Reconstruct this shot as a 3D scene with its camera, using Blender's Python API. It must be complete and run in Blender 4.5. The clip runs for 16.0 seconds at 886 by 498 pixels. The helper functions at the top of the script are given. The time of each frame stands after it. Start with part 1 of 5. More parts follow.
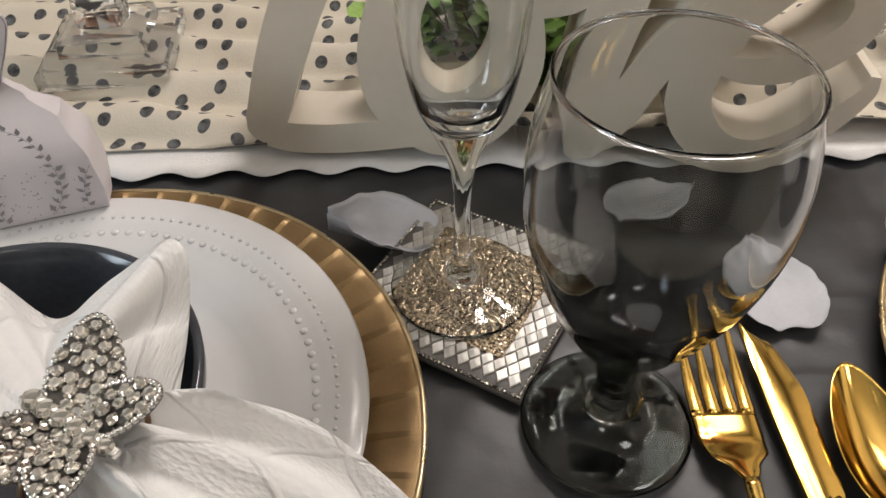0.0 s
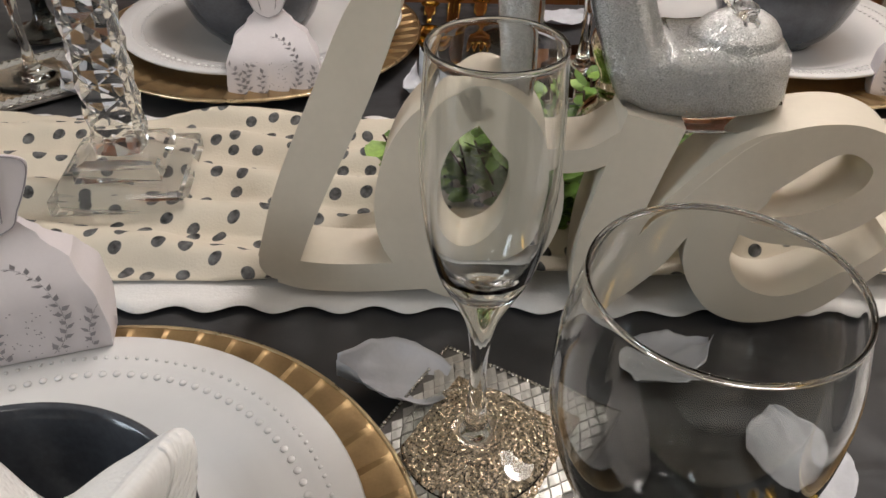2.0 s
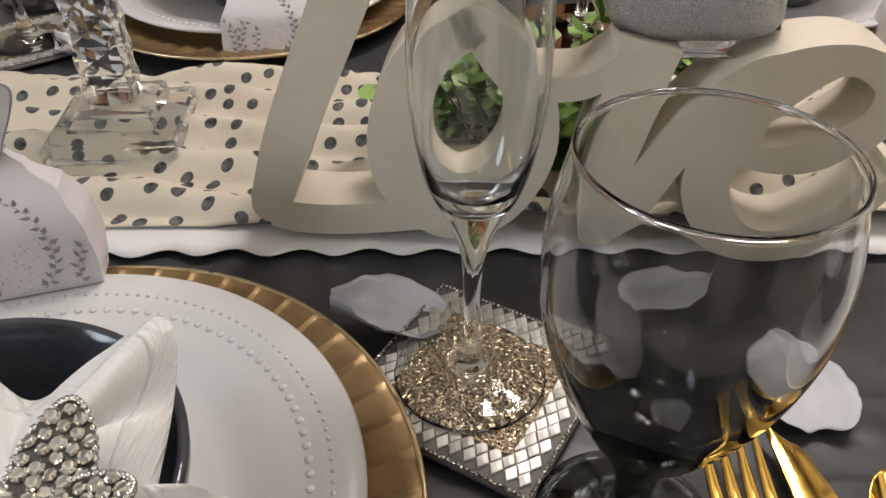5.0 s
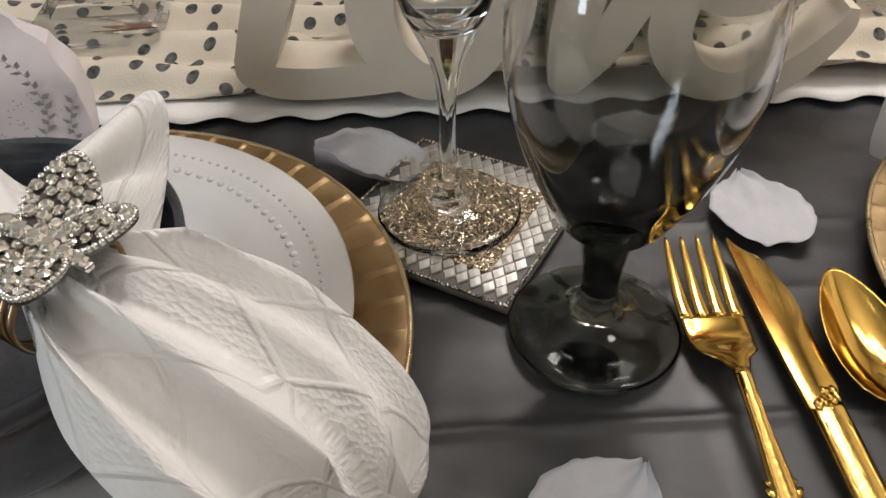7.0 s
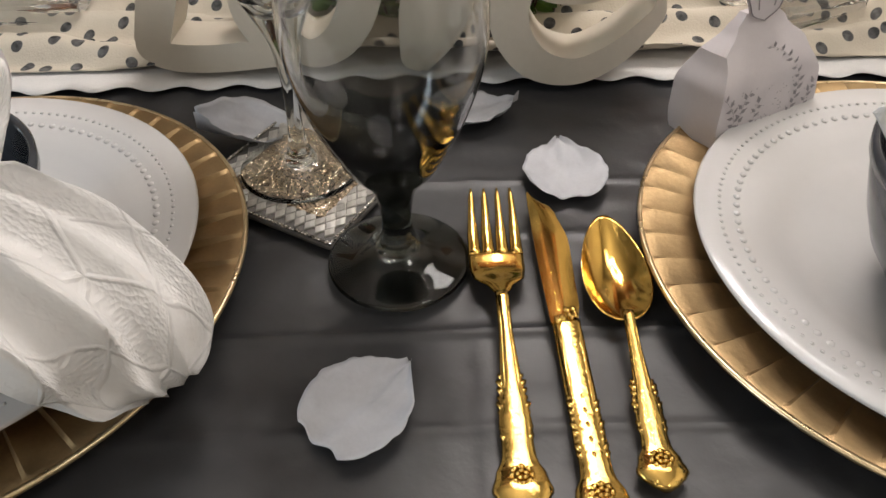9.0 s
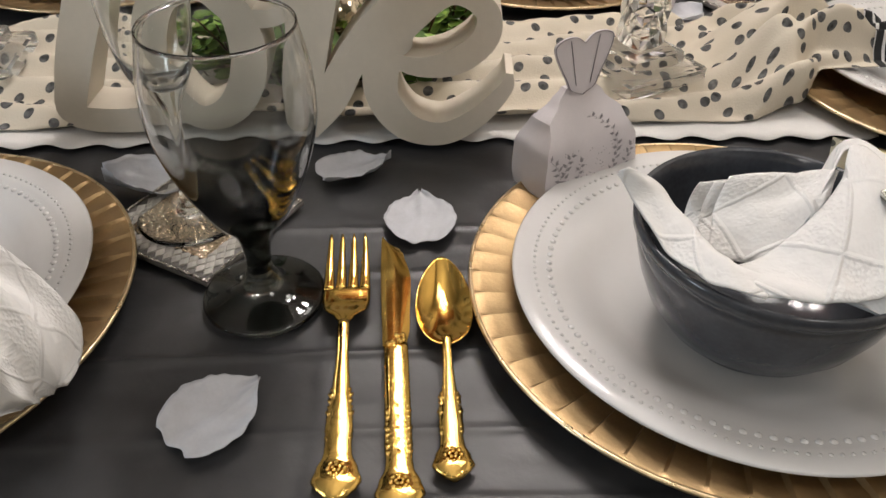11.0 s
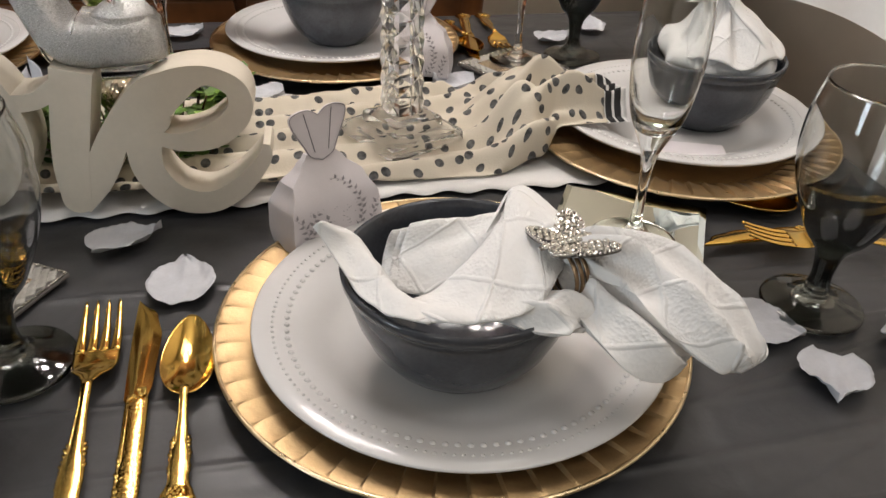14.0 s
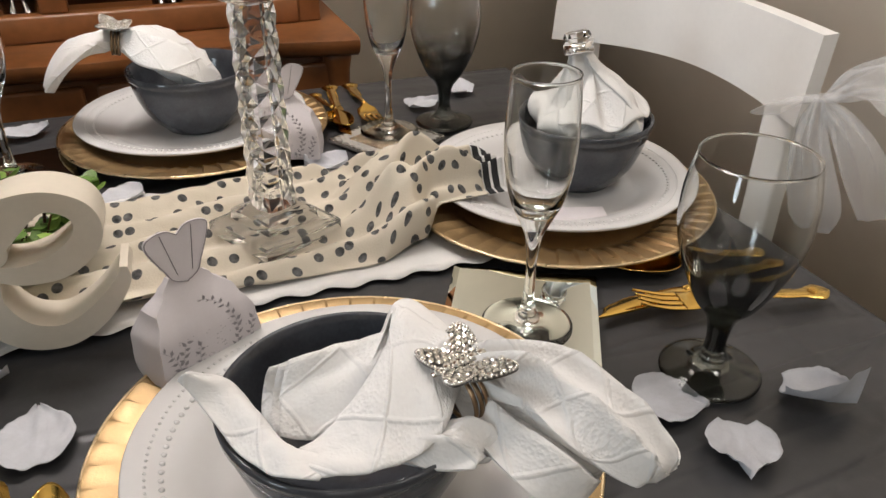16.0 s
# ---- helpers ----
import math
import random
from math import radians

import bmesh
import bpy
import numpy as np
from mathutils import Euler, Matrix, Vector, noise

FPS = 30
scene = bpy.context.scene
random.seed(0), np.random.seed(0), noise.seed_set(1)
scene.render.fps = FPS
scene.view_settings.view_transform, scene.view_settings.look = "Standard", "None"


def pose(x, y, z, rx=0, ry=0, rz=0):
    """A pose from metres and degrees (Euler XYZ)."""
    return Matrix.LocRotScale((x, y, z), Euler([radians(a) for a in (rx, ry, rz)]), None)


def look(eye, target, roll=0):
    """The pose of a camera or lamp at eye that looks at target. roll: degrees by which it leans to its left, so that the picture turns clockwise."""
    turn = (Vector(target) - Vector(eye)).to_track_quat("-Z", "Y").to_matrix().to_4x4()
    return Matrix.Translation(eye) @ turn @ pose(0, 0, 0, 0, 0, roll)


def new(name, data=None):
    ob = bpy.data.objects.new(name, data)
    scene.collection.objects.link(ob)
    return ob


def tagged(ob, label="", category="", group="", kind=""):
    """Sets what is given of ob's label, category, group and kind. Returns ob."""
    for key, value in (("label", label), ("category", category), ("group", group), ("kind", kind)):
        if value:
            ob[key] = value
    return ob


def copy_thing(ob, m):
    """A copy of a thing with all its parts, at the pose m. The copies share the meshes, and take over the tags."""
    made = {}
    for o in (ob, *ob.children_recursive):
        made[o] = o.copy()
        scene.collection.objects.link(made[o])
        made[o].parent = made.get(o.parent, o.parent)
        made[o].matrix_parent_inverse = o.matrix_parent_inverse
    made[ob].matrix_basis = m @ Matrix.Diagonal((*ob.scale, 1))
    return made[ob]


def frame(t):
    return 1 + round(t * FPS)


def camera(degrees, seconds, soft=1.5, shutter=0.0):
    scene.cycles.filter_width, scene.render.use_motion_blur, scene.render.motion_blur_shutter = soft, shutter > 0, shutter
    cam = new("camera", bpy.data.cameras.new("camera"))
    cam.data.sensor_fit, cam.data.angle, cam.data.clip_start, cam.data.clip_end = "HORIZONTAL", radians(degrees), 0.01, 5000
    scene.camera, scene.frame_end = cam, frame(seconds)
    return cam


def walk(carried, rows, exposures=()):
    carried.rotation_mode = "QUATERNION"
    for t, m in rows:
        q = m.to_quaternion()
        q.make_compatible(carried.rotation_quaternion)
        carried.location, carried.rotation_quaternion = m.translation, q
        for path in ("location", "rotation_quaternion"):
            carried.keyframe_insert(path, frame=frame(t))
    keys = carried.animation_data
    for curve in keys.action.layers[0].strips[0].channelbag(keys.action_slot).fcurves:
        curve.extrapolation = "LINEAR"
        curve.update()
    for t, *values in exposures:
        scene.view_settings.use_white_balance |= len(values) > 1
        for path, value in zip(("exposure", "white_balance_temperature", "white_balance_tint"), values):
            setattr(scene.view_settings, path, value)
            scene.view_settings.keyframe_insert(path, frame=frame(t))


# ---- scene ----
cam = camera(60.2, 16.0)
PATH = [
    (0.0, (0.0825, 0.0712, 0.3060), (0.0765, 1.4294, -1.0225), -1.31),
    (0.5, (0.0833, 0.0756, 0.3045), (0.0750, 1.4824, -0.9724), -0.83),
    (1.0, (0.0817, 0.0809, 0.3116), (0.0741, 1.5321, -0.9147), -0.37),
    (1.5, (0.0772, 0.0884, 0.3175), (0.0732, 1.5736, -0.8675), 0.29),
    (2.0, (0.0732, 0.0986, 0.3237), (0.0754, 1.6080, -0.8303), 0.89),
    (2.5, (0.0614, 0.1062, 0.3187), (0.0845, 1.6328, -0.8122), 1.72),
    (3.0, (0.0565, 0.1111, 0.3222), (0.0886, 1.6509, -0.7904), 2.32),
    (5.5, (0.0847, 0.0668, 0.2800), (0.0691, 1.5626, -0.8914), -0.58),
    (6.0, (0.0857, 0.0488, 0.2690), (0.0766, 1.5377, -0.9114), -0.89),
    (6.5, (0.0789, 0.0389, 0.2652), (0.0781, 1.4905, -0.9607), -1.34),
    (7.0, (0.0859, 0.0298, 0.2598), (0.0922, 1.4573, -0.9941), -1.56),
    (7.5, (0.1101, 0.0136, 0.2653), (0.1223, 1.4175, -1.0149), -1.40),
    (8.0, (0.1377, -0.0043, 0.2693), (0.1484, 1.3860, -1.0257), -1.23),
    (10.5, (0.2286, -0.0903, 0.3309), (0.2599, 1.3646, -0.8908), 0.57),
    (11.0, (0.2513, -0.1037, 0.3367), (0.3235, 1.3742, -0.8552), 0.82),
    (11.5, (0.2707, -0.1167, 0.3461), (0.3908, 1.3786, -0.8199), 1.23),
    (12.0, (0.2869, -0.1308, 0.3487), (0.4556, 1.3801, -0.7909), 1.52),
    (12.5, (0.3031, -0.1426, 0.3541), (0.5188, 1.3775, -0.7652), 1.84),
    (13.0, (0.3201, -0.1523, 0.3565), (0.5779, 1.3747, -0.7442), 2.03),
    (13.5, (0.3411, -0.1629, 0.3604), (0.6399, 1.3699, -0.7218), 2.18),
    (14.0, (0.3513, -0.1667, 0.3654), (0.6940, 1.3736, -0.6929), 2.34),
    (14.5, (0.3613, -0.1709, 0.3709), (0.7489, 1.3776, -0.6596), 2.26),
    (15.0, (0.3719, -0.1722, 0.3812), (0.8180, 1.3780, -0.6227), 1.96),
    (15.5, (0.3711, -0.1629, 0.3887), (0.8900, 1.3798, -0.5915), 1.31),
    (16.0, (0.3735, -0.1152, 0.3869), (0.9779, 1.4042, -0.5806), 0.73),
]
walk(cam, [(t, look(eye, target, roll)) for t, eye, target, roll in PATH])

# ---- light ----
scene.view_settings.exposure = 0.0
world = bpy.data.worlds.new("world")
scene.world = world
world.use_nodes = True
world.node_tree.nodes["Background"].inputs[0].default_value = (0.9, 0.95, 1.0, 1)
world.node_tree.nodes["Background"].inputs[1].default_value = 0.05


def bulb(x, y, z, watts, radius=0.035, colour=(1.0, 0.925, 0.88)):
    d = bpy.data.lights.new("bulb", "POINT")
    d.energy, d.shadow_soft_size, d.color = watts, radius, colour
    ob = new("chandelier_bulb", d)
    ob.location = (x, y, z)
    return ob


# a five-armed chandelier hangs over the table, above the picture
for i in range(5):
    a = 2 * math.pi * i / 5 + 0.4
    bulb(0.32 + 0.14 * math.cos(a), 0.86 + 0.14 * math.sin(a), 1.02, 5.3)


def panel(name, m, w, h, watts, colour):
    d = bpy.data.lights.new(name, "AREA")
    d.shape, d.size, d.size_y, d.energy, d.color = "RECTANGLE", w, h, watts, colour
    ob = new(name, d)
    ob.matrix_basis = m
    return ob


# unseen fill lamps added under the ceiling to brighten table and walls, and a window in the west wall
panel("ceiling_fill_light", pose(1.00, -0.30, 1.66), 0.40, 0.40, 5.0, (1.0, 0.96, 0.93))
panel("ceiling_fill_light", pose(0.85, 1.05, 1.66), 0.40, 0.40, 4.5, (1.0, 0.95, 0.90))
panel("ceiling_fill_light", pose(-0.5, -1.3, 1.66), 0.40, 0.40, 4, (1.0, 0.95, 0.89))
panel("window_daylight", look((-2.24, -0.70, 0.55), (0.5, 0.2, 0.1)), 0.7, 1.1, 26, (0.78, 0.90, 1.0))

# ---- materials ----


def material(name, colour, rough=0.5, metal=0.0, noise_scale=0.0, vary=0.12, bump=0.0, bump_scale=0.0, **extra):
    m = bpy.data.materials.new(name)
    m.use_nodes = True
    nt = m.node_tree
    b = nt.nodes["Principled BSDF"]
    b.inputs["Base Color"].default_value = (*colour, 1)
    b.inputs["Roughness"].default_value = rough
    b.inputs["Metallic"].default_value = metal
    for k, v in extra.items():
        b.inputs[k.replace("_", " ")].default_value = v
    tc = nt.nodes.new("ShaderNodeTexCoord")
    if noise_scale:
        n1 = nt.nodes.new("ShaderNodeTexNoise")
        n1.inputs["Scale"].default_value, n1.inputs["Detail"].default_value = noise_scale, 6
        n2 = nt.nodes.new("ShaderNodeTexNoise")
        n2.inputs["Scale"].default_value, n2.inputs["Detail"].default_value = noise_scale * 9, 4
        add = nt.nodes.new("ShaderNodeMath")
        add.operation = "MULTIPLY_ADD"
        add.inputs[1].default_value = 0.4
        ramp = nt.nodes.new("ShaderNodeMapRange")
        ramp.inputs[1].default_value, ramp.inputs[2].default_value = 0.45, 0.95
        ramp.inputs[3].default_value, ramp.inputs[4].default_value = 1 - vary, 1 + vary
        mul = nt.nodes.new("ShaderNodeVectorMath")
        mul.operation = "SCALE"
        mul.inputs[0].default_value = colour
        nt.links.new(tc.outputs["Object"], n1.inputs["Vector"])
        nt.links.new(tc.outputs["Object"], n2.inputs["Vector"])
        nt.links.new(n2.outputs["Fac"], add.inputs[0])
        nt.links.new(n1.outputs["Fac"], add.inputs[2])
        nt.links.new(add.outputs[0], ramp.inputs[0])
        nt.links.new(ramp.outputs[0], mul.inputs["Scale"])
        nt.links.new(mul.outputs[0], b.inputs["Base Color"])
        rr = nt.nodes.new("ShaderNodeMapRange")
        rr.inputs[1].default_value, rr.inputs[2].default_value = 0.3, 0.75
        rr.inputs[3].default_value, rr.inputs[4].default_value = rough * 0.85, min(1, rough * 1.2)
        nt.links.new(n1.outputs["Fac"], rr.inputs[0])
        nt.links.new(rr.outputs[0], b.inputs["Roughness"])
    if bump:
        n3 = nt.nodes.new("ShaderNodeTexNoise")
        n3.inputs["Scale"].default_value, n3.inputs["Detail"].default_value = bump_scale, 5
        bp = nt.nodes.new("ShaderNodeBump")
        bp.inputs["Strength"].default_value, bp.inputs["Distance"].default_value = bump, 0.001
        nt.links.new(tc.outputs["Object"], n3.inputs["Vector"])
        nt.links.new(n3.outputs["Fac"], bp.inputs["Height"])
        nt.links.new(bp.outputs[0], b.inputs["Normal"])
    return m


def glass(name, colour, rough=0.0, ior=1.47):
    m = material(name, colour, rough)
    b = m.node_tree.nodes["Principled BSDF"]
    b.inputs["Transmission Weight"].default_value, b.inputs["IOR"].default_value = 1.0, ior
    return m


CLOTH = material("black_tablecloth", (0.043, 0.043, 0.046), 0.42, 0, 9, 0.25, 0.6, 60)
GOLD = material("brushed_gold", (0.42, 0.295, 0.155), 0.48, 1.0, 60, 0.14, 0.22, 260)
EDGEGOLD = material("lighter_gold_edge", (0.78, 0.62, 0.38), 0.30, 1.0, 90, 0.2)
CUTLERY = material("polished_gold", (0.70, 0.45, 0.115), 0.12, 1.0, 120, 0.06, 0.0, 0)
ORNATE = material("chased_gold", (0.74, 0.49, 0.14), 0.13, 1.0, 120, 0.06, 0.18, 420)
CHINA = material("white_glazed_china", (0.66, 0.65, 0.645), 0.16, 0, 20, 0.02, 0.05, 30)
BOWL = material("charcoal_glaze", (0.054, 0.058, 0.068), 0.11, 0, 40, 0.30, 0.10, 220)
CLEAR = glass("clear_glass", (0.97, 0.98, 0.97))


def smoke_glass():
    """Grey glass, darker towards the thick stem and foot; the dark lower cup paints in the refracted cloth."""
    m = glass("smoke_glass", (0.5, 0.5, 0.5))
    nt = m.node_tree
    tc = nt.nodes["Texture Coordinate"]
    sep = nt.nodes.new("ShaderNodeSeparateXYZ")
    ramp = nt.nodes.new("ShaderNodeValToRGB")
    mr = nt.nodes.new("ShaderNodeMapRange")
    mr.inputs[1].default_value, mr.inputs[2].default_value = 0.0, 0.19
    nt.links.new(tc.outputs["Object"], sep.inputs[0])
    nt.links.new(sep.outputs[2], mr.inputs[0])
    nt.links.new(mr.outputs[0], ramp.inputs[0])
    e = ramp.color_ramp.elements
    e[0].position, e[0].color = 0.0, (0.30, 0.32, 0.31, 1)
    e[1].position, e[1].color = 1.0, (0.93, 0.94, 0.93, 1)
    for pos, c in ((0.05, (0.22, 0.24, 0.225, 1)), (0.13, (0.055, 0.062, 0.056, 1)), (0.30, (0.014, 0.017, 0.015, 1)), (0.39, (0.035, 0.038, 0.036, 1)), (0.48, (0.28, 0.29, 0.28, 1)), (0.60, (0.74, 0.75, 0.74, 1)), (0.76, (0.92, 0.925, 0.92, 1))):
        q = e.new(pos)
        q.color = c
    nt.links.new(ramp.outputs[0], nt.nodes["Principled BSDF"].inputs["Base Color"])
    return m


SMOKE = smoke_glass()
CRYSTAL = glass("crystal", (1.0, 1.0, 1.0), 0.02, 1.33)
CUTGLASS = glass("cut_glass", (0.985, 0.99, 0.99), 0.0, 1.33)
CUTGLASS.node_tree.nodes["Principled BSDF"].inputs["Transmission Weight"].default_value = 0.97
MIRROR = material("mirror", (0.86, 0.92, 0.88), 0.01, 1.0)
PETAL = material("white_silk_petal", (0.57, 0.58, 0.62), 0.6, 0, 50, 0.08, 0.5, 160, Alpha=0.90)
CREAM = material("cream_painted_wood", (0.67, 0.61, 0.51), 0.42, 0, 25, 0.05, 0.12, 90)
CARD = material("pearl_card", (0.66, 0.62, 0.64), 0.42, 0, 60, 0.04)
PRINT = material("grey_print", (0.29, 0.27, 0.29), 0.5)
WOOD = material("cherry_wood", (0.20, 0.075, 0.025), 0.33, 0, 6, 0.35, 0.1, 40)
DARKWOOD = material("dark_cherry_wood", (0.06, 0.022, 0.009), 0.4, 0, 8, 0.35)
WALL = material("beige_wall_paint", (0.86, 0.79, 0.69), 0.85, 0, 3, 0.04, 0.1, 120)
CEIL = material("ceiling_paint", (0.78, 0.76, 0.72), 0.9, 0, 3, 0.03)
CARPET = material("carpet", (0.46, 0.40, 0.32), 0.95, 0, 14, 0.15, 0.8, 400)
CHAIRW = material("white_chair_cover", (0.80, 0.79, 0.77), 0.55, 0, 15, 0.03, 0.1, 60)
RUNW = material("white_runner_cloth", (0.72, 0.71, 0.70), 0.8, 0, 30, 0.05, 0.3, 500)
SILVER = material("silver", (0.75, 0.74, 0.72), 0.15, 1.0)
LEAF = material("leaf_green", (0.10, 0.19, 0.035), 0.45, 0, 40, 0.4)
LEAFB = material("bright_leaf_green", (0.22, 0.36, 0.07), 0.45, 0, 40, 0.4)
def voronoi_mat(name, base, rough, metal, scale, spread, dark=0.5, bump=0.0):
    """Flakes that each tilt and shade on their own, for glitter and mosaic."""
    m = material(name, base, rough, metal)
    nt = m.node_tree
    b = nt.nodes["Principled BSDF"]
    tc = nt.nodes.new("ShaderNodeTexCoord")
    v = nt.nodes.new("ShaderNodeTexVoronoi")
    v.inputs["Scale"].default_value = scale
    nt.links.new(tc.outputs["Object"], v.inputs["Vector"])
    geo = nt.nodes.new("ShaderNodeNewGeometry")
    sub = nt.nodes.new("ShaderNodeVectorMath")
    sub.operation = "SUBTRACT"
    sub.inputs[1].default_value = (0.5, 0.5, 0.5)
    sc = nt.nodes.new("ShaderNodeVectorMath")
    sc.operation = "SCALE"
    sc.inputs["Scale"].default_value = spread
    ad = nt.nodes.new("ShaderNodeVectorMath")
    nm = nt.nodes.new("ShaderNodeVectorMath")
    nm.operation = "NORMALIZE"
    nt.links.new(v.outputs["Color"], sub.inputs[0])
    nt.links.new(sub.outputs[0], sc.inputs[0])
    nt.links.new(sc.outputs[0], ad.inputs[0])
    nt.links.new(geo.outputs["Normal"], ad.inputs[1])
    nt.links.new(ad.outputs[0], nm.inputs[0])
    nt.links.new(nm.outputs[0], b.inputs["Normal"])
    sep = nt.nodes.new("ShaderNodeSeparateColor")
    nt.links.new(v.outputs["Color"], sep.inputs[0])
    mr = nt.nodes.new("ShaderNodeMapRange")
    mr.inputs[3].default_value, mr.inputs[4].default_value = dark, 1.1
    mu = nt.nodes.new("ShaderNodeVectorMath")
    mu.operation = "SCALE"
    mu.inputs[0].default_value = base
    nt.links.new(sep.outputs[0], mr.inputs[0])
    nt.links.new(mr.outputs[0], mu.inputs["Scale"])
    nt.links.new(mu.outputs[0], b.inputs["Base Color"])
    return m


def dotted_cloth():
    """Cream cotton with round black dots, about 11 mm across, at uneven spacing."""
    m = material("polka_dot_cotton", (0.60, 0.54, 0.44), 0.8, 0, 0, 0, 0.4, 600)
    nt = m.node_tree
    b = nt.nodes["Principled BSDF"]
    tc = nt.nodes["Texture Coordinate"]
    v = nt.nodes.new("ShaderNodeTexVoronoi")
    v.voronoi_dimensions = "2D"
    v.inputs["Scale"].default_value, v.inputs["Randomness"].default_value = 46, 0.66
    mr = nt.nodes.new("ShaderNodeMapRange")
    mr.inputs[1].default_value, mr.inputs[2].default_value = 0.205, 0.235
    n = nt.nodes.new("ShaderNodeTexNoise")
    n.inputs["Scale"].default_value = 160
    worn = nt.nodes.new("ShaderNodeMapRange")
    worn.inputs[1].default_value, worn.inputs[2].default_value = 0.3, 0.75
    worn.inputs[3].default_value, worn.inputs[4].default_value = 0.015, 0.16
    mix = nt.nodes.new("ShaderNodeMix")
    mix.data_type = "RGBA"
    mix.inputs["B"].default_value = (0.61, 0.55, 0.45, 1)
    uv = nt.nodes.new("ShaderNodeUVMap")
    uv.uv_map = "weave"
    nt.links.new(uv.outputs[0], v.inputs["Vector"])
    nt.links.new(tc.outputs["Object"], n.inputs["Vector"])
    nt.links.new(v.outputs["Distance"], mr.inputs[0])
    nt.links.new(n.outputs["Fac"], worn.inputs[0])
    nt.links.new(worn.outputs[0], mix.inputs["A"])
    nt.links.new(mr.outputs[0], mix.inputs["Factor"])
    nt.links.new(mix.outputs["Result"], b.inputs["Base Color"])
    return m


NAMED = {
    "DOTS": dotted_cloth(),
    "BLACKCLOTH": material("black_woven_band", (0.015, 0.015, 0.016), 0.8, 0, 60, 0.2),
    "GROUT": material("grey_coaster_board", (0.16, 0.15, 0.14), 0.6, 0, 60, 0.2),
    "DARKEDGE": material("dark_backing", (0.02, 0.02, 0.02), 0.6, 0, 60, 0.2),
    "GLITTER": voronoi_mat("champagne_glitter", (0.88, 0.72, 0.54), 0.26, 1.0, 1250, 1.4, 0.4),
    "MOSAIC": voronoi_mat("mirror_mosaic", (0.60, 0.585, 0.55), 0.42, 0.55, 90, 0.16, 0.75),
    "GEM": voronoi_mat("rhinestone", (0.86, 0.84, 0.78), 0.08, 1.0, 900, 1.2, 0.25),
    "STONE": voronoi_mat("faceted_rhinestone", (1.0, 0.97, 0.90), 0.14, 0.85, 1.3, 0.45, 0.6),
    "OLDSILVER": material("dark_silver", (0.20, 0.19, 0.18), 0.3, 1.0, 200, 0.3),
    "BRONZE": material("bronze_wire", (0.30, 0.20, 0.12), 0.3, 1.0),
    "MERCURY": voronoi_mat("mercury_glass", (0.78, 0.68, 0.52), 0.12, 1.0, 60, 0.25, 0.6),
    "TULLE": material("white_tulle", (0.86, 0.86, 0.87), 0.8, 0, 0, 0, 0, 0, Alpha=0.26),
    "SHOEGLITTER": voronoi_mat("silver_glitter", (0.86, 0.86, 0.86), 0.30, 0.75, 2400, 1.1, 0.50),
}

# ---- building helpers ----


def part(name, bm, mat, parent=None, label="", smooth=True, m=None, recalc=True):
    """Links a bmesh as one mesh object, under a thing or a part."""
    me = bpy.data.meshes.new(name)
    if recalc:
        bmesh.ops.recalc_face_normals(bm, faces=bm.faces)
    if smooth:
        for f in bm.faces:
            f.smooth = True
    bm.to_mesh(me)
    bm.free()
    for mm in (mat if isinstance(mat, (list, tuple)) else [mat]):
        me.materials.append(NAMED[mm] if isinstance(mm, str) else mm)
    ob = new(name, me)
    if parent:
        ob.parent = parent
    if m:
        ob.matrix_basis = m
    if label:
        tagged(ob, label)
    return ob


def thing(name, label, category, m=None, group="", kind=""):
    ob = new(name)
    ob.empty_display_size = 0.02
    if m:
        ob.matrix_basis = m
    return tagged(ob, label, category, group, kind)


def sharpen(ob, degrees=35):
    """Marks the edges that are sharper than this, so that they stay crisp."""
    bm = bmesh.new()
    bm.from_mesh(ob.data)
    for e in bm.edges:
        if len(e.link_faces) == 2 and e.calc_face_angle(0) > radians(degrees):
            e.smooth = False
    bm.to_mesh(ob.data)
    bm.free()
    return ob


def loft(bm, rings, closed=True, caps=True):
    vs = [[bm.verts.new(p) for p in r] for r in rings]
    n = len(rings[0])
    for a, b in zip(vs, vs[1:]):
        for i in range(n if closed else n - 1):
            j = (i + 1) % n
            bm.faces.new((a[i], a[j], b[j], b[i]))
    if caps and closed:
        bm.faces.new(vs[0][::-1])
        bm.faces.new(vs[-1])
    return bm


def lathe(profile, seg=72, bm=None):
    """A turned solid: profile of (radius, height), a closed outline that starts and ends on the axis, or a ring."""
    bm = bm or bmesh.new()
    rows = []
    for r, z in profile:
        if r < 1e-6:
            rows.append([bm.verts.new((0, 0, z))])
        else:
            rows.append([bm.verts.new((r * math.cos(2 * math.pi * i / seg), r * math.sin(2 * math.pi * i / seg), z)) for i in range(seg)])
    for a, b in zip(rows, rows[1:]):
        for i in range(seg):
            j = (i + 1) % seg
            if len(a) == 1 and len(b) == 1:
                continue
            if len(a) == 1:
                bm.faces.new((a[0], b[j], b[i]))
            elif len(b) == 1:
                bm.faces.new((a[i], a[j], b[0]))
            else:
                bm.faces.new((a[i], a[j], b[j], b[i]))
    return bm


def smooth_line(points, steps=6):
    """A Catmull-Rom line through the points."""
    pts = [Vector(p) for p in points]
    pts = [2 * pts[0] - pts[1]] + pts + [2 * pts[-1] - pts[-2]]
    out = []
    for a, b, c, d in zip(pts, pts[1:], pts[2:], pts[3:]):
        for k in range(steps):
            t = k / steps
            out.append(0.5 * ((2 * b) + (c - a) * t + (2 * a - 5 * b + 4 * c - d) * t * t + (3 * b - a - 3 * c + d) * t ** 3))
    out.append(pts[-2])
    return out


